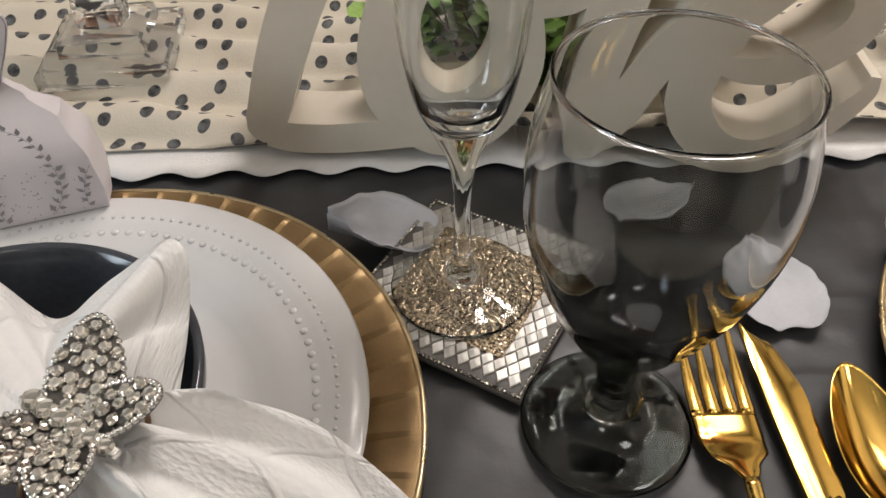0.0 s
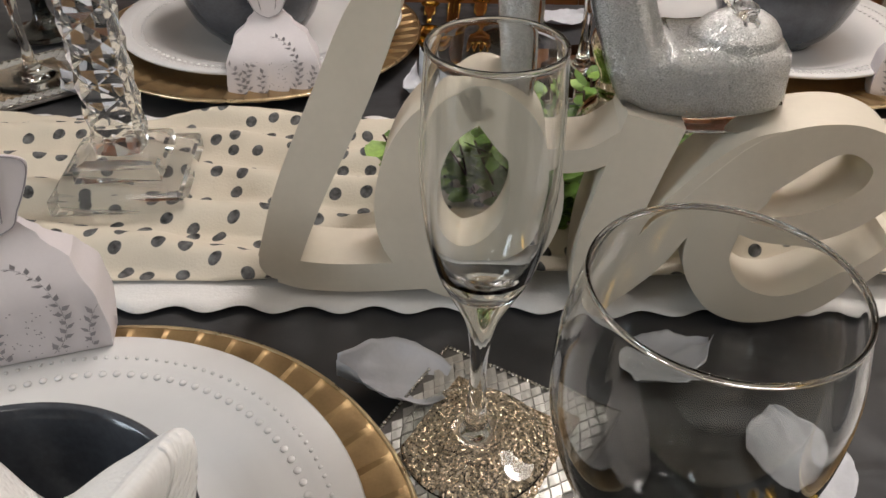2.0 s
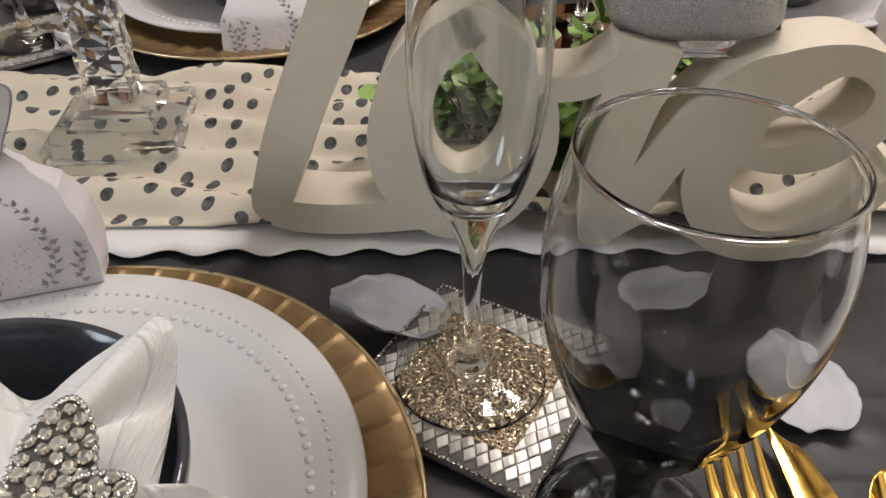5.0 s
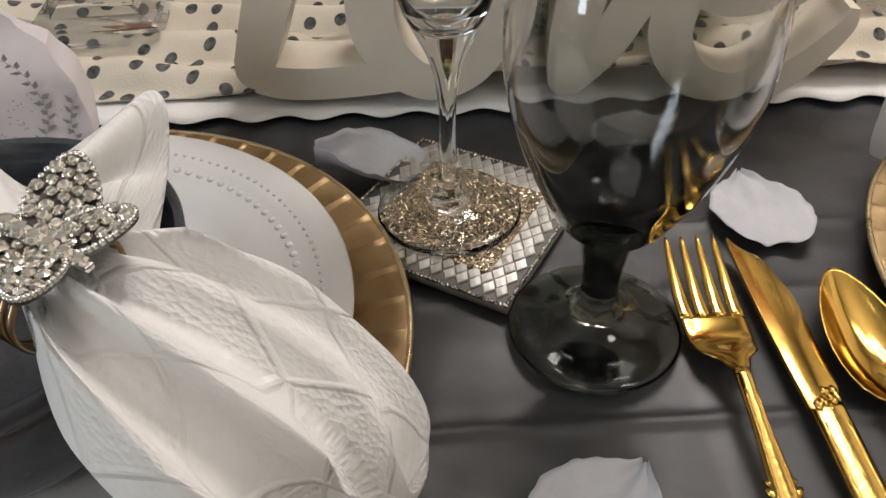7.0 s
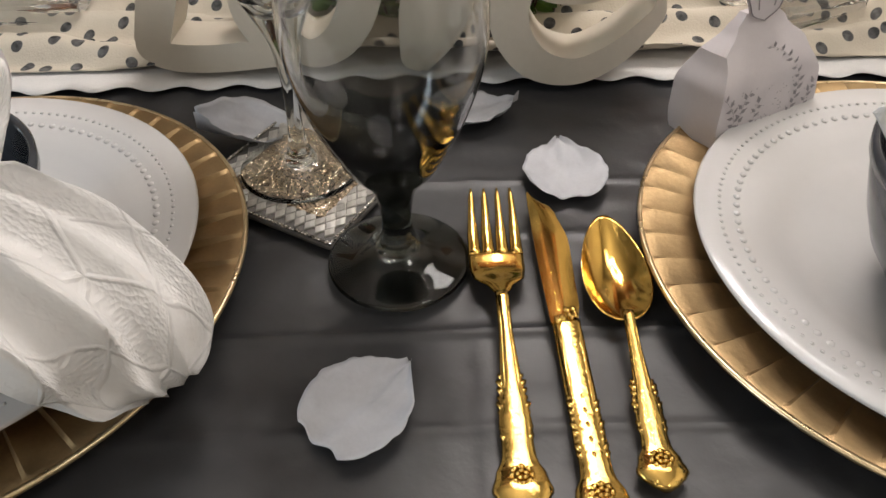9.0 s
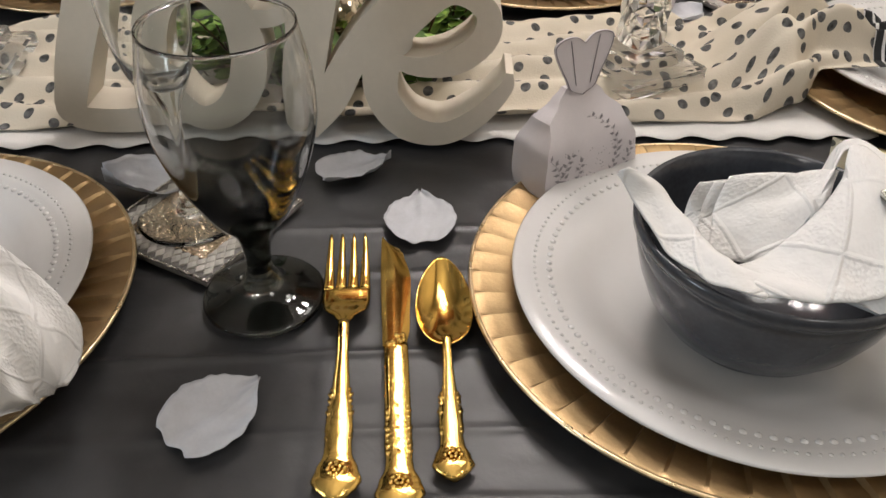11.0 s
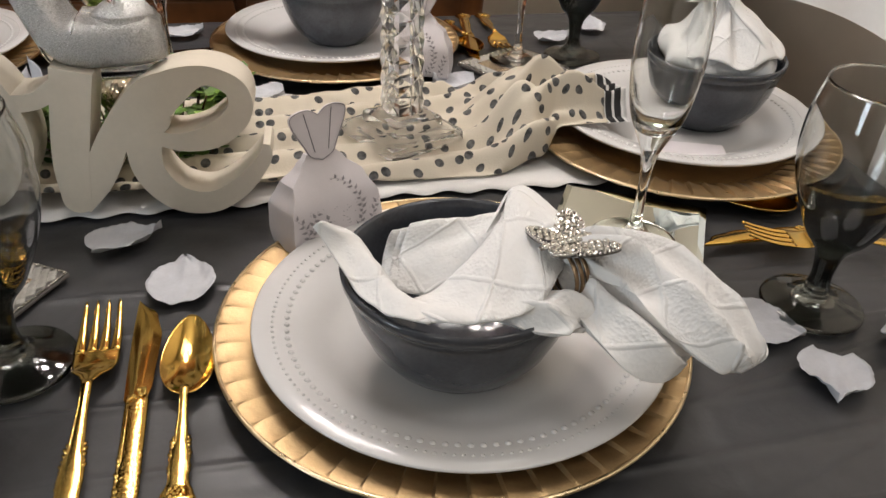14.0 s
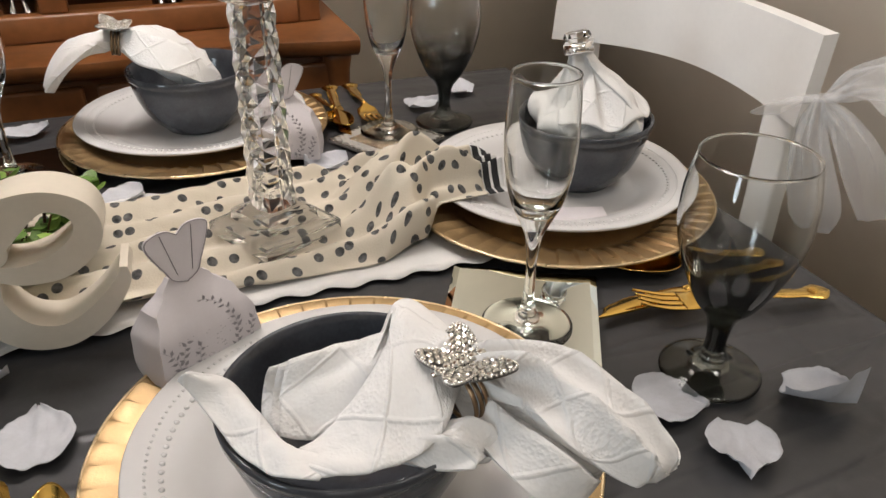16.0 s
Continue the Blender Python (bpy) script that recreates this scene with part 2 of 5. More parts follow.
def box(bm, x0, x1, y0, y1, z0, z1, bevel=0.0):
    r = bmesh.ops.create_cube(bm, size=1, matrix=Matrix.Translation(((x0 + x1) / 2, (y0 + y1) / 2, (z0 + z1) / 2)) @ Matrix.Diagonal((x1 - x0, y1 - y0, z1 - z0, 1)))
    if bevel:
        es = list({e for v in r["verts"] for e in v.link_edges})
        bmesh.ops.bevel(bm, geom=es, offset=bevel, segments=2, affect="EDGES", profile=0.5)
    return bm


def cube(x0, x1, y0, y1, z0, z1, bevel=0.0):
    return box(bmesh.new(), x0, x1, y0, y1, z0, z1, bevel)


def cloth_grid(rows, closed=False, thick=0.0012):
    """A cloth from rows of points, given its woven scale in a UV map and a little thickness."""
    bm = bmesh.new()
    uvl = bm.loops.layers.uv.new("weave")
    nr, nc = len(rows), len(rows[0])
    us = [0.0]
    mid = nc // 2
    for a, b in zip(rows, rows[1:]):
        us.append(us[-1] + (Vector(b[mid]) - Vector(a[mid])).length)
    vs = [[0.0] for _ in rows]
    for r, row in enumerate(rows):
        for a, b in zip(row, row[1:]):
            vs[r].append(vs[r][-1] + (Vector(b) - Vector(a)).length)
    widest = max(vs, key=lambda q: q[-1])
    verts = [[bm.verts.new(p) for p in row] for row in rows]
    across = [widest if closed else [q - row[mid] for q in row] for row in vs]

    def quad(f, order):
        for l, (rr, cc) in zip(f.loops, order):
            l[uvl].uv = (us[rr], across[rr][cc])
    for r in range(nr - 1):
        for c in range(nc if closed else nc - 1):
            d = (c + 1) % nc
            e = c + 1 if c + 1 < nc else c
            quad(bm.faces.new((verts[r][c], verts[r][d], verts[r + 1][d], verts[r + 1][c])), ((r, c), (r, e), (r + 1, e), (r + 1, c)))
    if closed:
        for row in (verts[0], verts[-1]):
            bm.faces.new(row)
        return bm
    bm.normal_update()
    under = [[bm.verts.new(v.co - v.normal * thick) for v in row] for row in verts]
    for r in range(nr - 1):
        for c in range(nc - 1):
            quad(bm.faces.new((under[r][c], under[r + 1][c], under[r + 1][c + 1], under[r][c + 1])), ((r, c), (r + 1, c), (r + 1, c + 1), (r, c + 1)))

    def loop(g):
        return g[0] + [r[-1] for r in g[1:]] + g[-1][-2::-1] + [r[0] for r in g[-2:0:-1]]
    ra, rb = loop(verts), loop(under)
    for i in range(len(ra)):
        j = (i + 1) % len(ra)
        bm.faces.new((ra[j], ra[i], rb[i], rb[j]))
    return bm


# ---- room ----
X0, X1, Y0, Y1, ZF, ZC = -2.3, 1.45, -1.9, 1.63, -0.76, 1.68
tagged(part("floor", cube(X0 - .1, X1 + .1, Y0 - .1, Y1 + .1, ZF - .1, ZF), CARPET), "beige carpeted floor under the dining table", "floor", kind="structure")
tagged(part("ceiling", cube(X0 - .1, X1 + .1, Y0 - .1, Y1 + .1, ZC, ZC + .1), CEIL), "plain white painted ceiling", "ceiling", kind="structure")
for nm, b in (("wall_north", (X0, X1, Y1, Y1 + .1)), ("wall_south", (X0, X1, Y0 - .1, Y0)), ("wall_east", (X1, X1 + .1, Y0 - .1, Y1 + .1)), ("wall_west", (X0 - .1, X0, Y0 - .1, Y1 + .1))):
    tagged(part(nm, cube(*b, ZF, ZC), WALL), "plain wall painted warm beige", "wall", kind="structure")

# ---- table ----
TX0, TX1, TY0, TY1 = -0.68, 0.928, 0.075, 1.012


def smoothstep(a, b, x):
    t = min(1, max(0, (x - a) / (b - a)))
    return t * t * (3 - 2 * t)


def cloth_z(x, y):
    """Faint creases and waves of the thin plastic tablecloth."""
    w = 0.0
    for cy, amp in ((0.108, 0.0016), (0.152, 0.0010), (0.21, 0.0022), (0.285, 0.0009), (0.335, 0.0012)):
        w += amp * math.exp(-((y - cy - 0.004 * math.sin(9 * x) - 0.02 * x) / 0.0030) ** 2)
    for cx, amp in ((0.19, 0.0013), (0.33, 0.0009), (0.60, 0.0008), (0.83, 0.0014)):
        w += amp * math.exp(-((x - cx - 0.01 * math.sin(7 * y)) / 0.004) ** 2)
    for cy, k, amp in ((0.205, 0.22, 0.0016), (0.135, 0.30, 0.0013), (0.275, -0.12, 0.0010)):
        w += amp * math.exp(-((y - cy - k * (x - 0.80)) / 0.0026) ** 2) * smoothstep(0.56, 0.66, x)
    w += 0.0014 * noise.noise(Vector((x * 12, y * 34, 0))) + 0.0004 * noise.noise(Vector((x * 50 + y * 30, y * 70, 4)))
    return w - 0.0034


def tablecloth():
    bm = bmesh.new()
    nx, ny = 300, 400
    xs = [TX0 + (TX1 - TX0) * i / nx for i in range(nx + 1)]
    ys = [TY0 + (TY1 - TY0) * i / ny for i in range(ny + 1)]
    g = [[bm.verts.new((x, y, cloth_z(x, y))) for x in xs] for y in ys]
    for a, b in zip(g, g[1:]):
        for i in range(nx):
            bm.faces.new((a[i], a[i + 1], b[i + 1], b[i]))
    rim = g[0] + [r[-1] for r in g[1:]] + g[-1][-2::-1] + [r[0] for r in g[-2:0:-1]]
    last = rim
    mid = Vector(((TX0 + TX1) / 2, (TY0 + TY1) / 2, 0))
    for k, (out, drop) in enumerate(((0.004, 0.002), (0.008, 0.008), (0.010, 0.03), (0.014, 0.12), (0.02, 0.27))):
        row = []
        for i, v in enumerate(rim):
            ox = -1 if v.co.x < TX0 + 1e-4 else 1 if v.co.x > TX1 - 1e-4 else 0
            oy = -1 if v.co.y < TY0 + 1e-4 else 1 if v.co.y > TY1 - 1e-4 else 0
            wav = 0.05 * drop * math.sin(i * 0.21) * (k > 1)
            row.append(bm.verts.new((v.co.x + ox * (out + wav), v.co.y + oy * (out + wav), -drop)))
        for i in range(len(rim)):
            j = (i + 1) % len(rim)
            bm.faces.new((last[i], last[j], row[j], row[i]))
        last = row
    return bm


tagged(part("tablecloth", tablecloth(), CLOTH), "black matte plastic tablecloth with faint fold creases", "tablecloth")
table = thing("dining_table", "wooden dining table under a black cloth", "table", pose((TX0 + TX1) / 2, (TY0 + TY1) / 2, ZF))
hx, hy = (TX1 - TX0) / 2 - 0.004, (TY1 - TY0) / 2 - 0.004
part("tabletop", cube(-hx, hx, -hy, hy, 0.72, 0.754, 0.004), DARKWOOD, table)
for sx in (-1, 1):
    for sy in (-1, 1):
        part("leg", cube(sx * (hx - .1) - .035, sx * (hx - .1) + .035, sy * (hy - .1) - .035, sy * (hy - .1) + .035, 0, 0.72, 0.006), DARKWOOD, table)

# ---- runners ----


def grid_sheet(xs, ys, point, thick=0.0006):
    """A thin cloth sheet with a top and an underside."""
    bm = bmesh.new()
    top = [[bm.verts.new(point(x, y)) for x in xs] for y in ys]
    low = [[bm.verts.new(Vector(point(x, y)) - Vector((0, 0, thick))) for x in xs] for y in ys]
    for a, b in zip(top, top[1:]):
        for i in range(len(xs) - 1):
            bm.faces.new((a[i], a[i + 1], b[i + 1], b[i]))
    for a, b in zip(low, low[1:]):
        for i in range(len(xs) - 1):
            bm.faces.new((a[i], b[i], b[i + 1], a[i + 1]))
    rt = top[0] + [r[-1] for r in top[1:]] + top[-1][-2::-1] + [r[0] for r in top[-2:0:-1]]
    rl = low[0] + [r[-1] for r in low[1:]] + low[-1][-2::-1] + [r[0] for r in low[-2:0:-1]]
    for i in range(len(rt)):
        j = (i + 1) % len(rt)
        bm.faces.new((rt[j], rt[i], rl[i], rl[j]))
    return bm


def lin(a, b, n):
    return [a + (b - a) * i / n for i in range(n + 1)]


def white_point(x, y):
    v = (y - 0.455) / 0.255
    edge = 0.0035 * math.sin(x * 150) * (abs(v - 0.5) * 2) ** 6 * (1 if v > .5 else -1)
    return (x, y + edge + 0.004 * math.sin(x * 5), 0.0022 + 0.0012 * noise.noise(Vector((x * 16, y * 25, 3))))


tagged(part("white_table_runner", grid_sheet(lin(-0.60, 0.655, 420), lin(0.455, 0.71, 24), white_point), RUNW), "white fabric table runner with a scalloped edge", "table runner")


def dotted_point(s, v):
    """s runs along the runner; past 0.57 m it is gathered and lies over the end setting's plate."""
    g = smoothstep(0.53, 0.60, s)
    y0, y1 = 0.478 + 0.022 * g + 0.034 * smoothstep(0.595, 0.63, s), 0.695 - 0.045 * g - 0.02 * smoothstep(0.6, 0.66, s)
    y = y0 + (y1 - y0) * v
    fold = 0.0072 * math.sin(y * 130 + 2.5 * math.sin(s * 6) + 3 * noise.noise(Vector((s * 5, 1.7, 0))))
    fine = 0.0052 * noise.noise(Vector((s * 11, y * 42, 0))) + 0.0026 * noise.noise(Vector((s * 38, y * 70, 5))) + 0.0010 * noise.noise(Vector((s * 110, y * 120, 8)))
    z = 0.0105 + (fold + fine) * (1 - 0.3 * g)
    arch = max(0.0, math.sin(math.pi * min(1, max(0, v * 1.02)))) ** 0.30
    z += g * 0.050 * arch * (1 + 0.20 * math.sin(v * 19 + s * 14) + 0.10 * math.sin(v * 37 - s * 22)) - g * 0.024 * smoothstep(0.61, 0.69, s)
    z += 0.010 * g * smoothstep(0.60, 0.66, s) + g * 0.0065 * math.sin(s * 95 + v * 9) * math.sin(math.pi * v)
    y += 0.006 * noise.noise(Vector((s * 9, 7.1, v * 2)))
    return (s, y, max(z, 0.0045 + g * 0.025 * smoothstep(0.58, 0.63, s)))


dotted = thing("polka_dot_runner", "cream cotton runner with black polka dots, crumpled", "table runner")
part("runner_cloth", cloth_grid([[dotted_point(s, v) for v in lin(0, 1, 90)] for s in lin(-0.60, 0.683, 336)], False, 0.0006), "DOTS", dotted)
for k in range(2):
    part("stripe", grid_sheet(lin(0.683 + 0.010 * k + 0.002, 0.683 + 0.010 * k + 0.009, 4), lin(0, 1, 90), dotted_point), "BLACKCLOTH", dotted, "black woven end stripe")
part("hem", grid_sheet(lin(0.6825, 0.708, 6), lin(0, 1, 90), lambda s, v: tuple(Vector(dotted_point(s, v)) - Vector((0, 0, 0.0012)))), RUNW, dotted)

# ---- place settings ----


def make_charger():
    ob = thing("charger_plate", "round gold charger plate with a fluted rim", "charger plate", group="charger plates")
    bm = bmesh.new()
    n, sub = 50, 10
    prof = [(0.112, 0.0035), (0.117, 0.0045), (0.123, 0.0085), (0.140, 0.0125), (0.156, 0.0155), (0.1615, 0.0162), (0.1640, 0.0158)]
    prof = [(r * 1.025, z) for r, z in prof]
    rings = []
    for r, z in prof + [(r, z - 0.0022) for r, z in prof[::-1]]:
        row = []
        k = min(1, max(0, (r - 0.115) / 0.012)) * (1 - 0.8 * smoothstep(0.152, 0.1645, r))
        for i in range(n * sub):
            u = (i % sub) / sub
            saw = ((0.5 - u) * 0.0040 - 0.0009 * math.sin(math.pi * u)) * k
            rr = r + (0.0007 * math.sin(math.pi * u) if r > 0.1625 else 0)
            a = 2 * math.pi * i / (n * sub)
            row.append((rr * math.cos(a), rr * math.sin(a), z + saw))
        rings.append(row)
    loft(bm, rings, True, False)
    vs = list(bm.verts)
    m = n * sub
    for i in range(m):
        bm.faces.new((vs[i], vs[(i + 1) % m], vs[len(vs) - m + (i + 1) % m], vs[len(vs) - m + i]))
    rim = sharpen(part("fluted_rim", bm, GOLD, ob), 28)
    # the lip is a lighter gold than the fluted rim
    part("edge", lathe([(0.1671, 0.0140), (0.1692, 0.0142), (0.1698, 0.0152), (0.1692, 0.0164), (0.1673, 0.0168), (0.1671, 0.0140)], 132), EDGEGOLD, ob, "edge in lighter gold")
    part("well", lathe([(0, 0.0005), (0.1150, 0.0008), (0.1164, 0.0030), (0.1150, 0.0036), (0, 0.0030)]), GOLD, ob)
    return ob


def make_plate():
    ob = thing("dinner_plate", "white china dinner plate with a beaded rim", "plate", group="dinner plates")
    prof = [(0, 0.000), (0.078, 0.000), (0.082, 0.002), (0.088, 0.004), (0.100, 0.010), (0.120, 0.0155), (0.1365, 0.0195), (0.1378, 0.0215), (0.1365, 0.0228), (0.120, 0.0185), (0.108, 0.0152), (0.098, 0.0125), (0.090, 0.0072), (0.080, 0.0050), (0, 0.0046)]
    part("dish", lathe([(r * 1.066, z * 1.04) for r, z in prof], 120), CHINA, ob)
    bm = bmesh.new()
    for i in range(104):
        a = 2 * math.pi * i / 104
        bmesh.ops.create_icosphere(bm, subdivisions=2, radius=0.0021, matrix=Matrix.Translation((0.1232 * math.cos(a), 0.1232 * math.sin(a), 0.0180)) @ Matrix.Diagonal((1, 1, 0.55, 1)))
    tagged(part("beading", bm, CHINA, ob), kind="stuff")
    bm = bmesh.new()
    for i in range(150):
        a = 2 * math.pi * i / 150
        bmesh.ops.create_icosphere(bm, subdivisions=1, radius=0.0013, matrix=Matrix.Translation((0.1328 * math.cos(a), 0.1328 * math.sin(a), 0.0206)) @ Matrix.Diagonal((1, 1, 0.5, 1)))
    tagged(part("fine_beading", bm, CHINA, ob), kind="stuff")
    return ob


def make_bowl():
    prof = [(0, 0.004), (0.036, 0.004), (0.037, 0.000), (0.0405, 0.000), (0.043, 0.004), (0.0535, 0.013), (0.0625, 0.026), (0.0692, 0.042), (0.0738, 0.058), (0.0758, 0.0675), (0.0754, 0.0690), (0.0780, 0.0712), (0.0786, 0.0775), (0.0770, 0.0792), (0.0748, 0.0776), (0.0722, 0.066), (0.0672, 0.046), (0.059, 0.027), (0.045, 0.0125), (0, 0.0085)]
    ob = part("bowl", lathe(prof, 96), BOWL)
    return tagged(ob, "charcoal glazed stoneware bowl on a white plate", "bowl", "bowls")


def blown(name, label, category, group, mat, foot, stem, cup):
    """A stemmed glass: one unbroken turned surface, divided into its foot, stem and cup."""
    ob = thing(name, label, category, group=group)
    k = 5
    p = [(max(0.0, v.x), v.y) for v in smooth_line([(r, z, 0) for r, z in foot + stem + cup], k)]
    a, b = k * (len(foot) - 1), k * (len(foot) + len(stem) - 1)
    for nm, piece in (("foot", p[:a + 1]), ("stem", p[a:b + 1]), ("cup", p[b:])):
        part(nm, lathe(piece, 88), mat, ob, recalc=False)
    return ob


def make_goblet():
    foot = [(0, 0.0040), (0.020, 0.0026), (0.034, 0.0006), (0.0382, 0.0010), (0.0390, 0.0030), (0.0372, 0.0050), (0.030, 0.0072), (0.020, 0.0100), (0.0130, 0.0145)]
    stem = [(0.0102, 0.0190), (0.0088, 0.0230), (0.0080, 0.0280), (0.0080, 0.0340), (0.0088, 0.0420), (0.0100, 0.0490)]
    cup = [(0.0122, 0.0545), (0.0165, 0.0605), (0.0235, 0.0695), (0.0335, 0.0900), (0.0402, 0.1080), (0.0444, 0.1250), (0.0458, 0.1400), (0.0448, 0.1600), (0.0402, 0.1818), (0.0402, 0.1832), (0.0400, 0.1845), (0.0394, 0.1850)]
    ins = [(0.0388, 0.1844), (0.0386, 0.1831), (0.0391, 0.1816), (0.0438, 0.1598), (0.0447, 0.1400), (0.0433, 0.1252), (0.0389, 0.1086), (0.0318, 0.0915), (0.0212, 0.0735), (0.0130, 0.0672), (0.0060, 0.0650), (0, 0.0645)]
    return blown("water_goblet", "smoke grey glass water goblet on the black cloth", "goblet", "water goblets", SMOKE, foot, stem, cup + ins)


def smooth_profile(p):
    return [(max(0.0, v.x), v.y) for v in smooth_line([(r, z, 0) for r, z in p], 3)]


def make_flute():
    foot = [(0, 0.0012), (0.020, 0.0007), (0.0366, 0.0004), (0.0372, 0.0018), (0.0335, 0.0034), (0.020, 0.0058), (0.0105, 0.0095)]
    stem = [(0.0066, 0.0160), (0.0048, 0.0290), (0.0042, 0.0470), (0.0044, 0.0640), (0.0060, 0.0790)]
    cup = [(0.0085, 0.0890), (0.0150, 0.1035), (0.0205, 0.1160), (0.0244, 0.1330), (0.0268, 0.1530), (0.0274, 0.1690), (0.0266, 0.1920), (0.0253, 0.2115), (0.0254, 0.2136), (0.0252, 0.2149), (0.0246, 0.2154)]
    ins = [(0.0240, 0.2148), (0.0239, 0.2135), (0.0242, 0.2113), (0.0256, 0.1920), (0.0264, 0.1690), (0.0257, 0.1530), (0.0231, 0.1335), (0.0186, 0.1190), (0.0120, 0.1090), (0.0060, 0.1052), (0, 0.1045)]
    return blown("champagne_flute", "clear glass champagne flute standing on a coaster", "champagne flute", "champagne flutes", CLEAR, foot, stem, cup + ins)


def bar(bm, line, half_w, half_h, seg=12):
    """A lofted bar along a line of points; half_w and half_h are functions of the way along, 0 to 1."""
    n = len(line)
    rings = []
    for i, p in enumerate(line):
        t = i / (n - 1)
        d = (line[min(i + 1, n - 1)] - line[max(i - 1, 0)]).normalized()
        side = d.cross(Vector((0, 0, 1))).normalized()
        up = side.cross(d).normalized()
        w, h = half_w(t), half_h(t)
        rings.append([p + side * w * math.cos(2 * math.pi * k / seg) + up * h * math.sin(2 * math.pi * k / seg) for k in range(seg)])
    return loft(bm, rings)


def steps(*pairs):
    def f(t):
        for (a, x), (b, y) in zip(pairs, pairs[1:]):
            if t <= b:
                u = (t - a) / (b - a)
                return x + (y - x) * u * u * (3 - 2 * u)
        return pairs[-1][1]
    return f


def handle(bm, length, wide, neck=0.27, rise=0.0125):
    """The chased handle, from its end to its neck at y = length: a bulb with a rose, a leafy waist, a plain fluted shaft."""
    y0 = 0.011
    line = smooth_line([(0, y0, 0.0026), (0, y0 + (length - y0) * 0.25, 0.0030), (0, y0 + (length - y0) * 0.6, 0.0030 + (rise - 0.0030) * 0.35), (0, length, rise)], 14)
    waist = max(0.50, neck)
    half = steps((0, 0.0020), (0.03, wide * 0.50), (0.075, wide * 0.80), (0.13, wide), (0.22, wide * 0.84), (0.31, wide * 0.58), (0.37, wide * 0.54), (0.45, wide * 0.58), (0.55, wide * waist), (0.63, wide * max(0.38, neck)), (0.86, wide * neck), (1, wide * neck))
    bar(bm, line, half, lambda t: 0.0022 + 0.0012 * max(0, math.sin((t - 0.02) * 14)) * (t < .24), 16)
    last = len(line) - 1

    def blob(t, across, up, r, long=1.5, turn=0.0):
        q = line[min(last, int(t * last + 0.5))] + Vector((across, 0, up))
        q.y = y0 + (length - y0) * t
        bmesh.ops.create_icosphere(bm, subdivisions=1, radius=r, matrix=Matrix.Translation(q) @ Matrix.Rotation(turn, 4, "Z") @ Matrix.Diagonal((1, long, 0.7, 1)))
    for i in range(9):
        t = 0.31 + 0.27 * i / 8
        for sgn in (-1, 1):
            blob(t, sgn * half(t) * 0.74, 0.0009, 0.0017 + 0.0003 * math.sin(i * 2.1), 1.9, -sgn * 0.7)
            blob(t + 0.012, sgn * half(t) * 0.36, 0.0016, 0.0012, 2.0, sgn * 0.5)
        if i % 2 == 0:
            blob(t, 0, 0.0020, 0.0013, 1.6)
    for i in range(5):
        for sgn in (-1, 1):
            t = 0.035 + 0.020 * i
            blob(t, sgn * half(t) * 0.66, 0.0014, 0.0014, 1.7, sgn * 0.8)
    for i in range(8):
        a = 2 * math.pi * i / 8
        blob(0.145 + 0.0042 * math.sin(a) / length, 0.0042 * math.cos(a), 0.0030, 0.0015, 1.3, a)
    for i in range(5):
        a = 2 * math.pi * i / 5 + 0.4
        blob(0.145 + 0.0019 * math.sin(a) / length, 0.0019 * math.cos(a), 0.0036, 0.0012, 1.2, a)
    for sgn in (-1, 1):
        groove = [line[k] + Vector((sgn * half(k / last) * 0.62, 0, 0.0013)) for k in range(int(last * 0.60), int(last * 0.97))]
        bar(bm, groove, lambda t: 0.0006, lambda t: 0.0007, 6)
    return line


def make_fork():
    ob = thing("dinner_fork", "polished gold dinner fork with an ornate handle", "fork", group="gold cutlery")
    bm = bmesh.new()
    handle(bm, 0.128, 0.0132)
    part("handle", bm, ORNATE, ob)
    bm = bmesh.new()
    line = smooth_line([(0, 0.126, 0.0125), (0, 0.137, 0.0100), (0, 0.150, 0.0060), (0, 0.164, 0.0065)], 6)
    bar(bm, line, steps((0, 0.0030), (0.22, 0.006), (0.50, 0.0136), (0.75, 0.0150), (1, 0.0150)), lambda t: 0.0012)
    part("head", bm, CUTLERY, ob)
    for k in range(4):
        x = (k - 1.5) * 0.0078
        bm = bmesh.new()
        line = smooth_line([(x * 0.98, 0.1625, 0.0064), (x, 0.178, 0.0080), (x, 0.193, 0.0115), (x * 0.97, 0.208, 0.0160)], 5)
        bar(bm, line, steps((0, 0.0037), (0.20, 0.0033), (0.85, 0.0018), (1, 0.0007)), lambda t: 0.0013, 8)
        part("tine", bm, CUTLERY, ob)
    return ob


